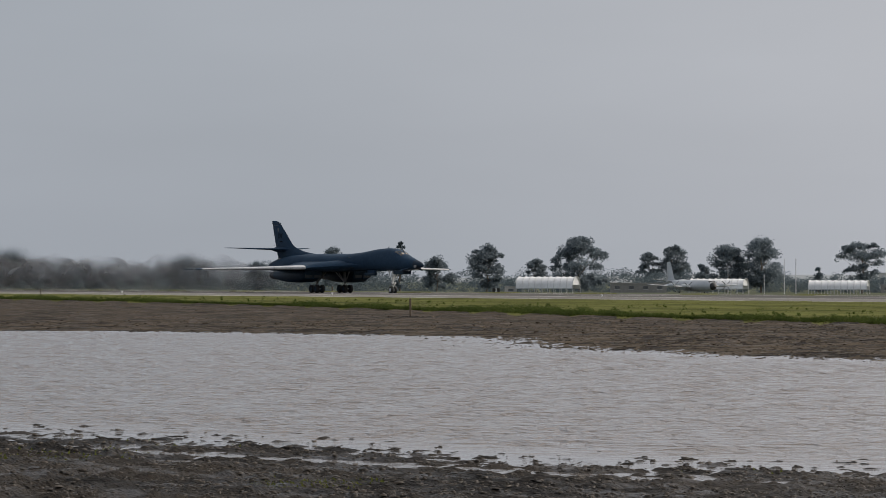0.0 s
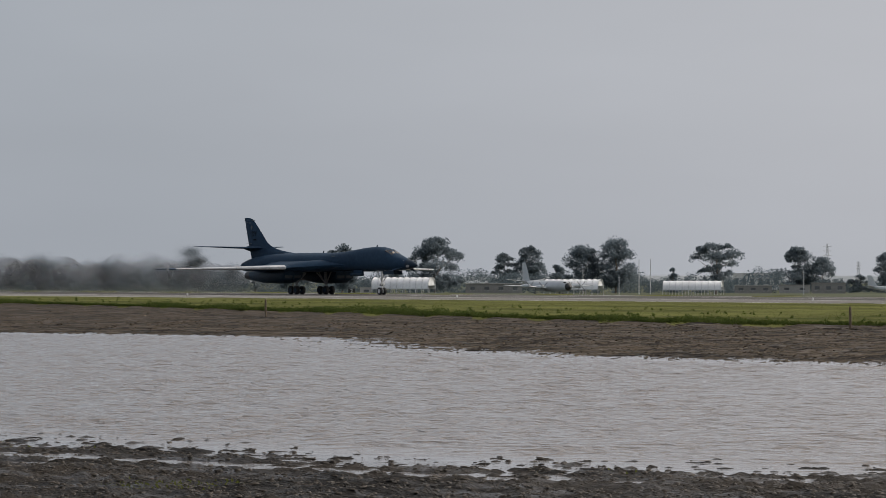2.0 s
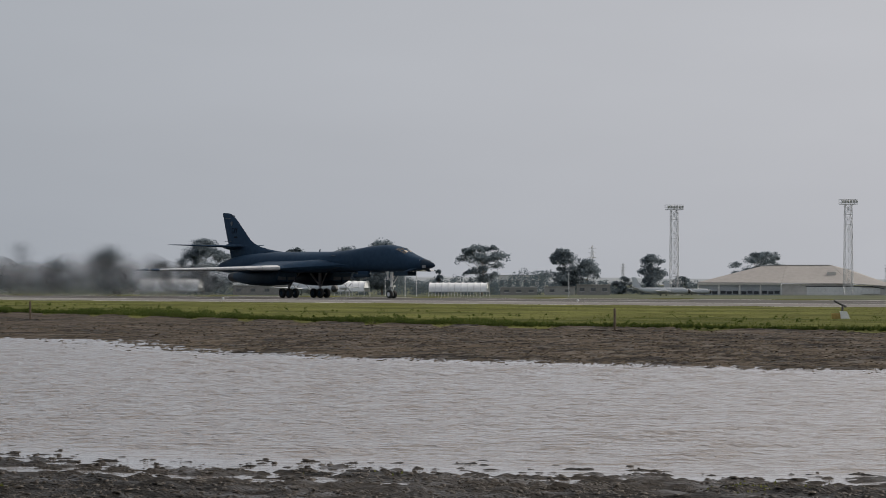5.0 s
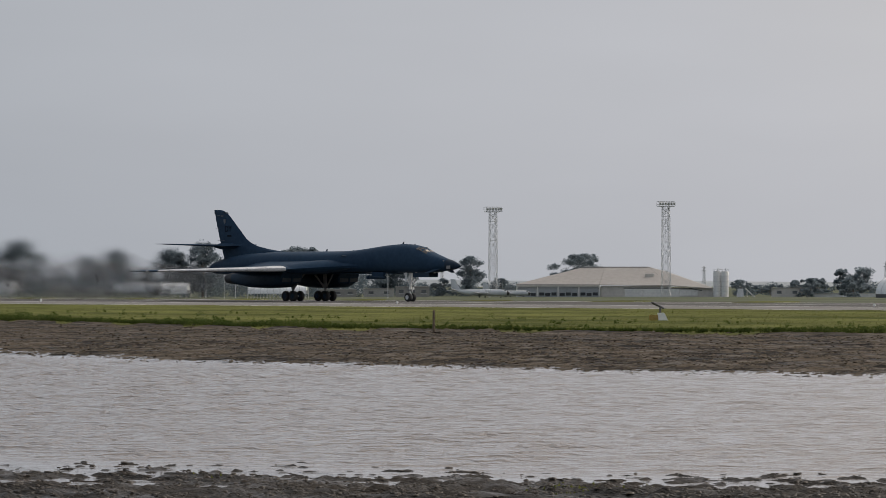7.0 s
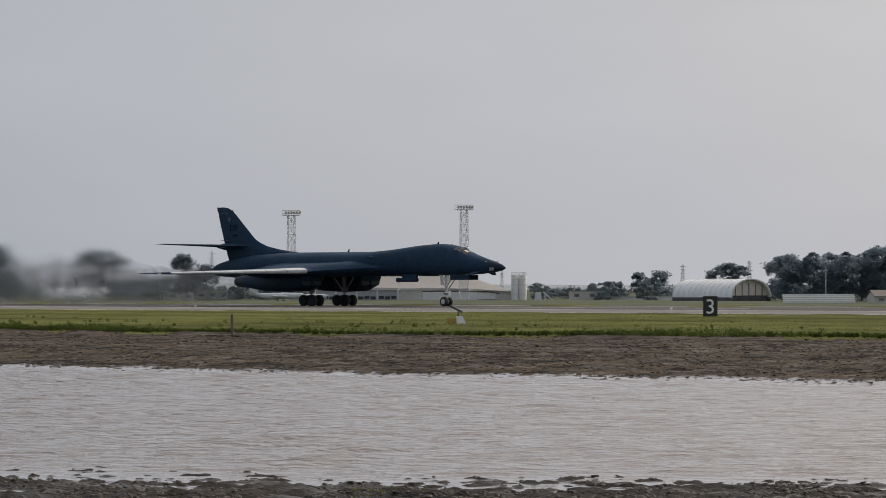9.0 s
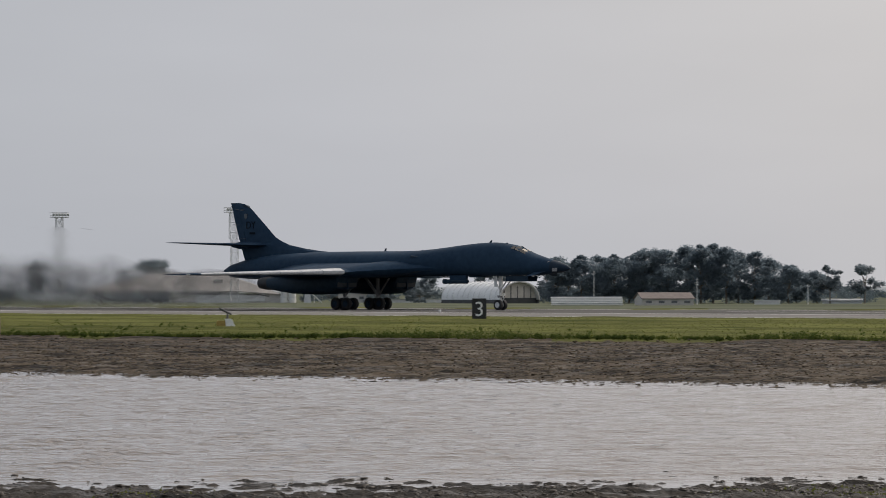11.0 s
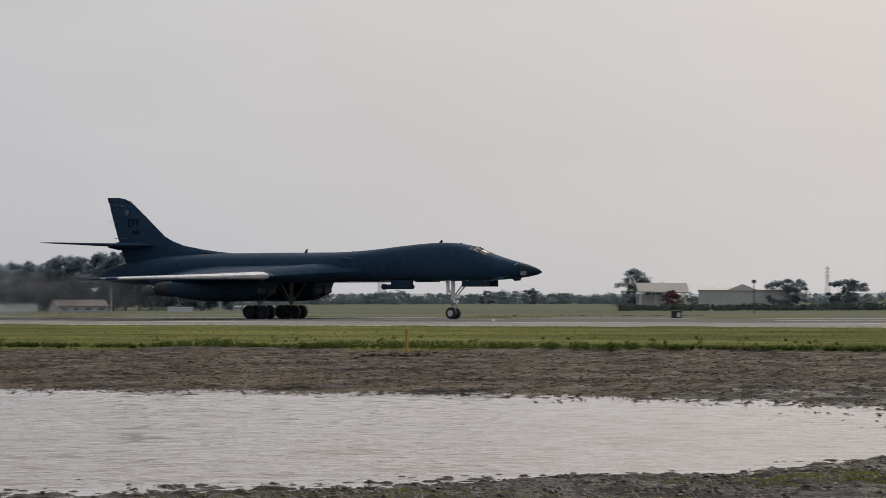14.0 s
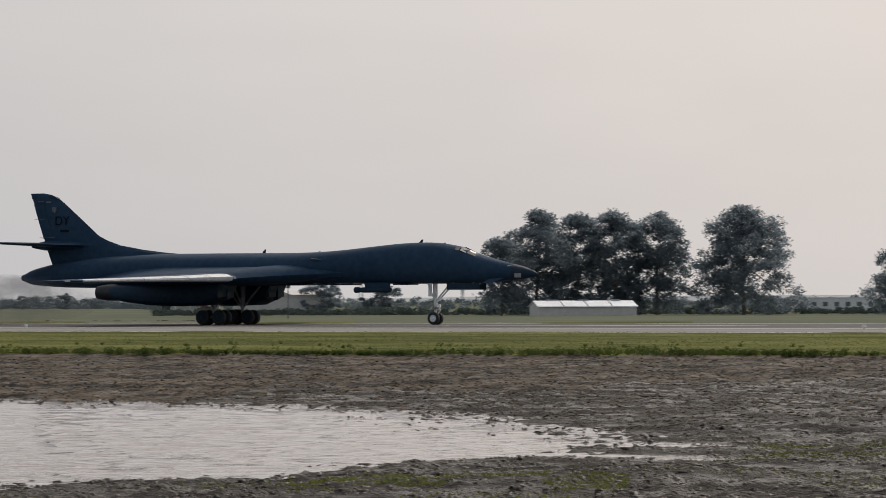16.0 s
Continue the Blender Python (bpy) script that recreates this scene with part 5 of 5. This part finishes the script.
    part("ladder", Geo().tube((0.25, -w0 - 0.1, 0), (0.25, -w1 - 0.1, h - 1.5), 0.04, 0.04, 5).tube((-0.25, -w0 - 0.1, 0), (-0.25, -w1 - 0.1, h - 1.5), 0.04, 0.04, 5), STEEL, ob)


build_light_tower(-49.50, 990, 26.0)
build_light_tower(-46.63, 985, 27.4)


def build_hangar():
    ob = thing("hangar", "wide tan metal hangar with a low pitched roof", "hangar", facing(-47.47, 1016, 0))
    d = 24.0
    part("wall", Geo().box((0, d / 2, 1.2), (56.5, d, 2.4)), TAN_WALL, ob)
    # one broad hipped roof: eaves in front, a flat ridge behind
    front = [(-29.0, 3.55), (-4.6, 3.45), (16.0, 3.2), (29.0, 2.3)]
    ridge = [(-10.0, 8.45), (-3.0, 8.6), (10.0, 8.6), (15.0, 7.4)]
    for (xa, za), (xb, zb), (ra, wa), (rb, wb) in zip(front, front[1:], ridge, ridge[1:]):
        part("roof_panel", Geo().loft([[(xa, -6.6, za), (xb - 0.06, -6.6, zb), (xb - 0.06, -6.6, zb + 0.2), (xa, -6.6, za + 0.2)], [(ra, 6.0, wa), (rb - 0.06, 6.0, wb), (rb - 0.06, 6.0, wb + 0.2), (ra, 6.0, wa + 0.2)]]), TAN_ROOF, ob)
    for (xa, za), (xb, zb), (ra, wa), (rb, wb) in zip(front, front[1:], ridge, ridge[1:]):
        part("rear_roof_panel", Geo().loft([[(ra, 6.0, wa), (rb - 0.06, 6.0, wb), (rb - 0.06, 6.0, wb + 0.2), (ra, 6.0, wa + 0.2)], [(xa, d, za), (xb - 0.06, d, zb), (xb - 0.06, d, zb + 0.2), (xa, d, za + 0.2)]]), TAN_ROOF, ob)
    part("ridge_cap", Geo().box((0, 6.0, 8.85), (19.6, 0.6, 0.14)), TAN_WALL, ob)
    part("fascia", Geo().box((-16.8, -6.5, 3.25), (24.4, 0.3, 0.5)), TAN_WALL, ob)
    for i in range(5):
        part("column", Geo().box((-28.8 + 6.05 * i, -6.3, 1.5), (0.4, 0.4, 3.0)), WHITE_WALL, ob)
    for i in range(4):
        door = part("hangar_door", Geo().box((-25.8 + 6.05 * i, -5.9, 1.55), (5.5, 0.15, 3.0)), GREY_DOOR, ob)
        for k in range(3):
            part("door_window", Geo().box((-27.6 + 6.05 * i + 1.8 * k, -6.0, 0.7 + 0.15 * ((i + k) % 2)), (1.5, 0.1, 0.9)), DARK_OPEN, door)
    part("front_wall", Geo().box((6.0, -5.6, 1.6), (20.6, 0.4, 3.2)).box((22.5, -5.6, 1.35), (12.4, 0.4, 2.7)), TAN_WALL, ob)
    for i in range(4):
        part("sliding_door", Geo().box((5.4 + 5.35 * i, -5.95, 1.2), (5.25, 0.2, 2.4 if i < 3 else 1.7)), WHITE_WALL, ob)
    part("door_track", Geo().box((12.0, -6.0, 2.55), (19.0, 0.25, 0.22)).box((23.3, -6.0, 2.2), (4.0, 0.25, 0.22), Matrix.Rotation(radians(10), 3, "Y")), STEEL_DARK, ob)
    part("roof_vent", Geo().box((10.0, -0.6, 6.1), (2.6, 0.5, 1.4)), TAN_WALL, ob)


build_hangar()


def build_silo(az, r):
    ob = thing("silo", "white cylindrical silo with a railed top", "silo", facing(az, r), group="silos")
    n = 20
    g = Geo().loft([[(rad * math.cos(2 * math.pi * j / n), rad * math.sin(2 * math.pi * j / n), z) for j in range(n)] for rad, z in ((1.12, 0), (1.12, 7.1), (0.9, 7.5), (0.2, 7.7))])
    part("drum", g, WHITE_WALL, ob, smooth=True)
    for z in (1.5, 3.0, 4.5, 6.0):
        part("hoop", Geo().loft([[(rad * math.cos(2 * math.pi * j / n), rad * math.sin(2 * math.pi * j / n), zz) for j in range(n)] for rad, zz in ((1.15, z), (1.15, z + 0.08))]), STEEL, ob)
    g = Geo()
    for j in range(8):
        a = 2 * math.pi * j / 8
        b = 2 * math.pi * (j + 1) / 8
        g.tube((1.05 * math.cos(a), 1.05 * math.sin(a), 7.1), (1.05 * math.cos(a), 1.05 * math.sin(a), 8.1), 0.04, 0.04, 5)
        g.tube((1.05 * math.cos(a), 1.05 * math.sin(a), 8.1), (1.05 * math.cos(b), 1.05 * math.sin(b), 8.1), 0.04, 0.04, 5)
    part("railing", g, STEEL, ob)
    part("vent_pipe", Geo().tube((0.3, 0, 7.4), (0.3, 0, 8.3), 0.15, 0.15, 8), STEEL, ob)


build_silo(-45.785, 1010)
build_silo(-45.655, 1010)


def build_conveyor():
    ob = thing("conveyor", "white sloping conveyor beside the silos", "conveyor", facing(-45.24, 1000))
    part("chute", Geo().box((0, 0, 1.3), (3.6, 0.7, 0.35), Matrix.Rotation(radians(42), 3, "Y")), WHITE_WALL, ob)
    part("stand", Geo().tube((-0.8, 0, 0), (-0.8, 0, 2.0), 0.1).tube((0.6, 0, 0), (0.6, 0, 0.8), 0.1), STEEL, ob)
    part("hopper", Geo().box((-2.8, 0.5, 1.2), (2.2, 2.0, 2.4), taper=0.7), STEEL, ob)


build_conveyor()


def build_block(name, az, r, w, d, h, wall, roof, label, category, pitch=0.0, turn=0.0, windows=0):
    """A plain building with a flat or gabled roof, doors and windows."""
    ob = thing(name, label, category, facing(az, r, turn))
    hb = h - pitch
    part("wall", Geo().box((0, d / 2, hb / 2), (w, d, hb)), wall, ob)
    if pitch:
        sec = lambda x: [(x, -0.4, hb), (x, d / 2, h), (x, d + 0.4, hb), (x, d + 0.4, hb + 0.14), (x, d / 2, h + 0.16), (x, -0.4, hb + 0.14)]
        part("roof", Geo().loft([sec(-w / 2 - 0.3), sec(w / 2 + 0.3)]), roof, ob)
        for s in (-1, 1):
            x = s * (w / 2 - 0.06)
            part("gable", Geo().loft([[(x - 0.05, 0, hb), (x - 0.05, d / 2, h), (x - 0.05, d, hb)], [(x + 0.05, 0, hb), (x + 0.05, d / 2, h), (x + 0.05, d, hb)]]), wall, ob)
    else:
        part("roof", Geo().box((0, d / 2, hb + 0.1), (w + 0.4, d + 0.4, 0.2)), roof, ob)
    for i in range(windows):
        x = -w / 2 + w * (i + 0.5) / windows
        win = part("window", Geo().box((x, -0.03, hb * 0.55), (min(1.4, w / windows * 0.5), 0.08, hb * 0.34)), WINDOW_PANE, ob)
        part("frame", Geo().box((x, -0.05, hb * 0.35), (min(1.6, w / windows * 0.6), 0.12, 0.08)), WHITE_WALL, win)
    return ob


build_block("hut", -58.50, 903, 3.3, 3, 1.9, TAN_WALL, CONCRETE, "small pale hut beside a shelter", "hut", windows=1)
build_block("low_building", -56.38, 1000, 16.4, 6, 2.7, BLOCKWORK, CONCRETE, "long low grey blockhouse", "building", windows=4)
build_block("white_building", -52.03, 1300, 18, 10, 6.2, WHITE_WALL, CONCRETE, "pale two-storey building behind trees", "building", windows=6)
build_block("low_building", -52.08, 1000, 10.7, 6, 2.2, BLOCKWORK, CONCRETE, "low grey blockhouse near the hangar", "building", windows=3)
build_block("low_building", -50.84, 1000, 9.8, 6, 2.9, BLOCKWORK, TAN_ROOF, "low grey-tan brick building", "building", windows=3)
build_block("low_building", -51.4, 1010, 9.0, 6, 2.3, CONCRETE, TAN_ROOF, "low grey concrete shed near trees", "building", windows=2)
build_block("low_building", -44.63, 1000, 9.0, 6, 2.5, TAN_WALL, CONCRETE, "low pale shed beyond the silos", "building", windows=2)
build_block("perimeter_wall", -43.6, 1000, 25, 0.4, 0.9, WHITE_WALL, CONCRETE, "long low pale boundary wall", "wall")
build_block("low_building", -37.77, 850, 6.3, 5, 0.9, WHITE_WALL, STEEL, "low pale roof among trees", "building")
build_block("low_building", -36.54, 900, 10.3, 6, 1.1, WHITE_WALL, GREY_DOOR, "low shed with a blue-grey roof", "building", pitch=0.4)
build_block("house", -39.41, 815, 12.4, 8, 2.9, TAN_WALL, ROOF_BROWN, "small tan house with a brown pitched roof", "house", pitch=1.4, windows=4, turn=14)
warehouse = build_block("warehouse", -28.44, 1000, 25.4, 14, 5.9, TAN_WALL, TAN_WALL, "plain tan metal-clad warehouse building", "warehouse", pitch=0.8)
part("front_gable", Geo().loft([[(-5.0, q, 5.0), (5.0, q, 5.0), (0, q, 6.9)] for q in (-0.5, 13.0)]), TAN_WALL, warehouse)
shed = build_block("shed", -23.27, 780, 23.0, 8, 3.3, TAN_WALL, FABRIC, "long tan shed with a white metal roof", "shed", pitch=1.3, windows=0, turn=16)
for i in range(3):
    part("ridge_vent", Geo().box((-7.5 + 7.5 * i, 4, 3.55), (2.4, 0.7, 0.25)), STEEL, shed)
for i in range(3):
    part("roof_joint", Geo().loft([[(-5.7 + 5.7 * i, -0.4, 2.16), (-5.5 + 5.7 * i, -0.4, 2.16), (-5.5 + 5.7 * i, 4, 3.48), (-5.7 + 5.7 * i, 4, 3.48)], [(-5.7 + 5.7 * i, -0.4, 2.2), (-5.5 + 5.7 * i, -0.4, 2.2), (-5.5 + 5.7 * i, 4, 3.52), (-5.7 + 5.7 * i, 4, 3.52)]]), STEEL_DARK, shed)
build_block("depot", -19.25, 1000, 26, 10, 3.8, WHITE_WALL, STEEL, "long pale depot building", "building", windows=8)


def build_arch_hangar():
    ob = thing("arch_hangar", "white barrel-roofed hangar with an open tan end", "hangar", facing(-42.36, 940, -48))
    L, W, H = 24.0, 14.5, 5.9
    outer = [arch_ring(x, W, H, 0.9, 16, 2.2) for x in np.linspace(-L / 2, L / 2, 12)]
    rings = [o + [(x, y * 0.97, z - 0.2) for x, y, z in o][::-1] for o in outer]
    part("roof_shell", Geo().loft(rings), FABRIC, ob, smooth=True)
    for i in range(12):
        ring = [(x, y * 1.005, z + 0.04) for x, y, z in outer[i]]
        g = Geo()
        for a, b in zip(ring, ring[1:]):
            g.tube(a, b, 0.06, 0.06, 5)
        part("rib", g, STEEL, ob)
    for s in (-1, 1):
        part("side_wall", Geo().box((0, s * (W / 2 - 0.2), 0.5), (L, 0.4, 1.0)), STEEL_DARK, ob)
    back = arch_ring(-L / 2 + 0.3, W * 0.97, H - 0.2, 0.0, 16, 2.2)
    part("back_wall", Geo().loft([back, [(q[0] + 0.15, q[1], q[2]) for q in back]]), TAN_WALL, ob)
    # tan lattice of the open end
    face = arch_ring(L / 2 - 1.2, W * 0.95, H - 0.3, 0.9, 16, 2.2)
    part("end_curtain", Geo().loft([face, [(q[0] + 0.12, q[1], q[2]) for q in face]]), TAN_WALL, ob, "tan end curtain with panels")
    for i in range(1, 6):
        y = -W / 2 + W * i / 6
        part("mullion", Geo().box((L / 2 - 1.0, y, 2.6), (0.15, 0.18, 3.0 + 1.4 * math.sin(math.pi * i / 6))), STEEL_DARK, ob)
    part("dark_base", Geo().box((L / 2 - 1.0, 0, 0.75), (0.3, W * 0.92, 1.5)), DARK_OPEN, ob)


build_arch_hangar()


def build_bleacher():
    ob = thing("bleacher", "white stepped metal stand in the grass", "stand", facing(-40.75, 815, 4))
    for i in range(5):
        part("step", Geo().box((0, 0.7 * i, 0.25 + 0.42 * i), (17.0, 0.75, 0.26)), SIGN_WHITE, ob)
        part("riser", Geo().box((0, 0.7 * i + 0.3, 0.05 + 0.42 * i), (16.8, 0.06, 0.2)), STEEL, ob)
    for i in range(7):
        part("support", Geo().tube((-8.2 + 2.73 * i, 2.9, 0), (-8.2 + 2.73 * i, 2.9, 2.0), 0.06, 0.06, 5), STEEL, ob)


build_bleacher()


def build_pavilion():
    ob = thing("pavilion", "open pavilion with a pitched tan roof on posts", "pavilion", facing(-29.75, 960, 8))
    w, d = 14.5, 9.0
    for s in (-1, 1):
        part("roof_slope", Geo().loft([[(-w / 2, d / 2, 7.0), (-w / 2, d / 2 + s * d * 0.62, 4.6), (-w / 2, d / 2 + s * d * 0.62, 4.85), (-w / 2, d / 2, 7.25)],
                                       [(w / 2, d / 2, 6.9), (w / 2, d / 2 + s * d * 0.62, 4.3), (w / 2, d / 2 + s * d * 0.62, 4.55), (w / 2, d / 2, 7.15)]]), TAN_ROOF, ob)
    for x in (-6.2, -2.1, 2.1, 6.2):
        for y in (0.3, d - 0.3):
            part("post", Geo().tube((x, y, 0), (x, y, 5.0), 0.16, 0.16, 8), WHITE_WALL, ob)
    part("back_room", Geo().box((-2.5, d / 2, 1.9), (7, 4, 3.8)), TAN_WALL, ob)


build_pavilion()


def build_mast(az, r, h, rad, label, arms=0, material=None, name="mast"):
    ob = thing(name, label, "mast", facing(az, r), group="masts")
    part("pole", Geo().tube((0, 0, 0), (0, 0, h), rad, rad * 0.6, 8), material or STEEL, ob)
    for i in range(arms):
        z = h - 0.6 - i * h * 0.09
        part("cross_arm", Geo().box((0, 0, z), (h * 0.13, 0.12, 0.12)), material or STEEL, ob)
    return ob


for az in (-53.97, -53.78):
    build_mast(az, 930, 9.5, 0.14, "slim grey pole above the trees")
for az, h in ((-54.30, 5.2), (-54.9, 7.0), (-51.25, 6.5)):
    build_mast(az, 925, h, 0.12, "slim grey metal lamp pole", 1)
build_mast(-38.93, 850, 6.7, 0.13, "grey utility pole with cross arms", 3)
build_mast(-40.64, 850, 8.4, 0.12, "grey utility pole before the wood", 1)
build_mast(-37.1, 850, 5.0, 0.10, "grey lamp pole before the wood", 1)
build_mast(-28.25, 700, 6.2, 0.12, "dark pole with a beacon box on top", 0, STEEL_DARK)
beacon = thing("beacon_box", "dark beacon box on a pole", "beacon", facing(-28.25, 700, 0, LOW + 6.2))
part("housing", Geo().box((0, 0, 0.35), (0.9, 0.7, 0.7), taper=0.85), STEEL_DARK, beacon)
part("bracket", Geo().box((0, 0, 0.0), (0.5, 0.5, 0.1)), STEEL_DARK, beacon)


def build_pylon(az, r, h):
    ob = thing("power_pylon", "far grey lattice power pylon", "pylon", facing(az, r, 20), group="power pylons")
    w = h * 0.07
    for sx in (-1, 1):
        for sy in (-1, 1):
            part("leg", Geo().tube((sx * w, sy * w, 0), (sx * 0.25, sy * 0.25, h), 0.14, 0.1, 5), STEEL, ob)
    for i in range(3):
        z = h * (0.72 + 0.11 * i)
        part("cross_arm", Geo().tube((-h * 0.1, 0, z), (h * 0.1, 0, z), 0.14, 0.14, 5), STEEL, ob)
    g = Geo()
    for i in range(7):
        z0, z1 = h * i / 8, h * (i + 1) / 8
        a, b = w + (0.25 - w) * i / 8, w + (0.25 - w) * (i + 1) / 8
        g.tube((-a, -a, z0), (b, -b, z1), 0.09, 0.09, 4).tube((a, -a, z0), (-b, -b, z1), 0.09, 0.09, 4)
    part("brace", g, STEEL, ob)


for az, r, h in ((-50.86, 2000, 24.8), (-46.00, 2000, 13.8), (-34.41, 2000, 18.1), (-34.47, 2100, 13.0), (-27.04, 2000, 20.0), (-25.35, 1500, 10.3), (-41.9, 1500, 15.0), (-43.0, 1600, 14.0), (-50.35, 2100, 15.0)):
    build_pylon(az, r, h)


# ---- near the runway ----
def build_distance_sign(x, y, numeral, h, w, az):
    ob = thing("distance_sign", "black runway distance board with a white numeral " + numeral, "sign", pose(x, y, 0.0, 0, 0, -az), group="distance boards")
    part("board", Geo().box((0, 0, h / 2 + 0.06), (w, 0.22, h)), SIGN_BLACK, ob)
    part("frame", Geo().box((0, -0.115, h + 0.03), (w, 0.03, 0.05)).box((0, -0.115, 0.1), (w, 0.03, 0.05)), STEEL_DARK, ob)
    part("foot", Geo().box((-w * 0.3, 0, 0.03), (0.12, 0.4, 0.08)).box((w * 0.3, 0, 0.03), (0.12, 0.4, 0.08)), STEEL_DARK, ob)
    text_part("numeral", numeral, min(h, 1.15) * 1.1, SIGN_WHITE, ob, pose(0, -0.125, h / 2 + 0.04, 90, 0, 0))
    return ob


build_distance_sign(-142.9, 155.7, "3", 1.34, 0.88, -42.5)
build_distance_sign(-421.8, 256.0, "2", 0.66, 1.05, -58.9)


def build_posts():
    for x, y, h, mat, label in ((-301.9, 132.6, 0.95, POST_WOOD, "dark wooden marker post at the field edge"), (-151.2, 86.7, 0.93, POST_WOOD, "dark wooden marker post in the mud"),
                                (-103.3, 85.2, 0.86, POST_WOOD, "dark wooden marker post in the mud"), (-60.4, 89.5, 0.88, POST_YELLOW, "yellowish marker post in the mud")):
        ob = thing("marker_post", label, "post", pose(x, y, 0.05, 2, 1, 20), group="marker posts")
        part("shaft", Geo().tube((0, 0, -0.2), (0, 0, h), 0.055, 0.05, 10), mat, ob)
        part("cap", Geo().tube((0, 0, h), (0, 0, h + 0.05), 0.055, 0.03, 10), mat, ob)
        rng = np.random.default_rng(int(-x))
        n = 60
        q = np.stack([x - 0.5 + rng.normal(0, 0.45, n), y + rng.normal(0, 0.3, n), np.full(n, 0.07)], -1)
        scatter_mesh("earth_mound", q, 0.06 + 0.08 * rng.random(n), int(-x), DARK_WET_MUD, "low heap of dark earth round a post", "earth")


build_posts()


def build_marker_unit():
    """The white sloping box with a tilted dark tube on a stalk beside the grass edge."""
    ob = thing("approach_light_unit", "white sloped light unit with a tilted dark tube", "light unit", pose(-124.5, 117.2, 0.03, 0, 0, 46.7))
    part("housing", Geo().loft([[(-0.05, -0.25, 0.02), (0.45, -0.25, 0.02), (0.22, -0.25, 0.5), (-0.12, -0.25, 0.5)], [(-0.05, 0.25, 0.02), (0.45, 0.25, 0.02), (0.22, 0.25, 0.5), (-0.12, 0.25, 0.5)]]), SIGN_WHITE, ob)
    part("base", Geo().box((-0.3, 0.1, 0.2), (0.45, 0.5, 0.4)), POST_YELLOW, ob)
    part("stalk", Geo().tube((0, 0, 0.4), (0.02, 0, 0.82), 0.05, 0.05, 8), STEEL_DARK, ob)
    part("tube", Geo().tube((-0.38, 0, 1.0), (0.2, 0, 0.72), 0.055, 0.055, 10), STEEL_DARK, ob)
    part("hood", Geo().box((-0.3, 0, 0.98), (0.26, 0.2, 0.06), Matrix.Rotation(radians(26), 3, "Y")), STEEL_DARK, ob)


build_marker_unit()


def build_lights():
    ob = thing("runway_edge_light", "small white runway edge light on a stem", "runway light", pose(-192.4, 204.9, 0.03), group="runway edge lights")
    part("stem", Geo().tube((0, 0, 0), (0, 0, 0.12), 0.05, 0.05, 8), SIGN_WHITE, ob)
    part("lamp_head", Geo().tube((0, 0, 0.12), (0, 0, 0.27), 0.12, 0.09, 12), SIGN_WHITE, ob)
    for i in range(-8, 6):
        if i:
            copy_thing(ob, pose(-192.4 + 61.5 * i, 204.9, 0.03))


build_lights()


def build_junction_box():
    p = far(-29.53, 288, 0)
    ob = thing("junction_box", "small dark service box beside the runway", "service box", pose(p.x, p.y, 0.0, 0, 0, 29))
    part("cabinet", Geo().box((0, 0, 0.3), (0.85, 0.4, 0.55)), SIGN_BLACK, ob)
    part("lid", Geo().box((0, 0, 0.6), (0.92, 0.46, 0.05)), STEEL_DARK, ob)
    part("door_panel", Geo().box((0.18, -0.21, 0.3), (0.28, 0.02, 0.35)), STEEL, ob)


build_junction_box()
rng_heap = np.random.default_rng(77)
az_heap = -33.0 + 4.0 * rng_heap.random(1500)
q_heap = np.array([far(a, 520 + 12 * b, -2.1 + 0.75 * c) for a, b, c in zip(az_heap, rng_heap.random(1500), rng_heap.random(1500))])
scatter_mesh("earth_bank", q_heap, 0.22 + 0.25 * rng_heap.random(1500), 78, CLOD, "low bank of dark earth beyond the runway", "earth")

# soil thrown up round the marker post at the field's edge
mound = np.random.default_rng(79)
mx, my = -60.8 + 0.5 * mound.normal(size=160), 89.3 + 0.5 * mound.normal(size=160)
scatter_mesh("earth_mound", np.stack([mx, my, ground_height(mx, my) + 0.05 * mound.random(160)], -1), 0.04 + 0.06 * mound.random(160), 80, DARK_WET_MUD, "dark soil heaped round a marker post", "earth")

motions()
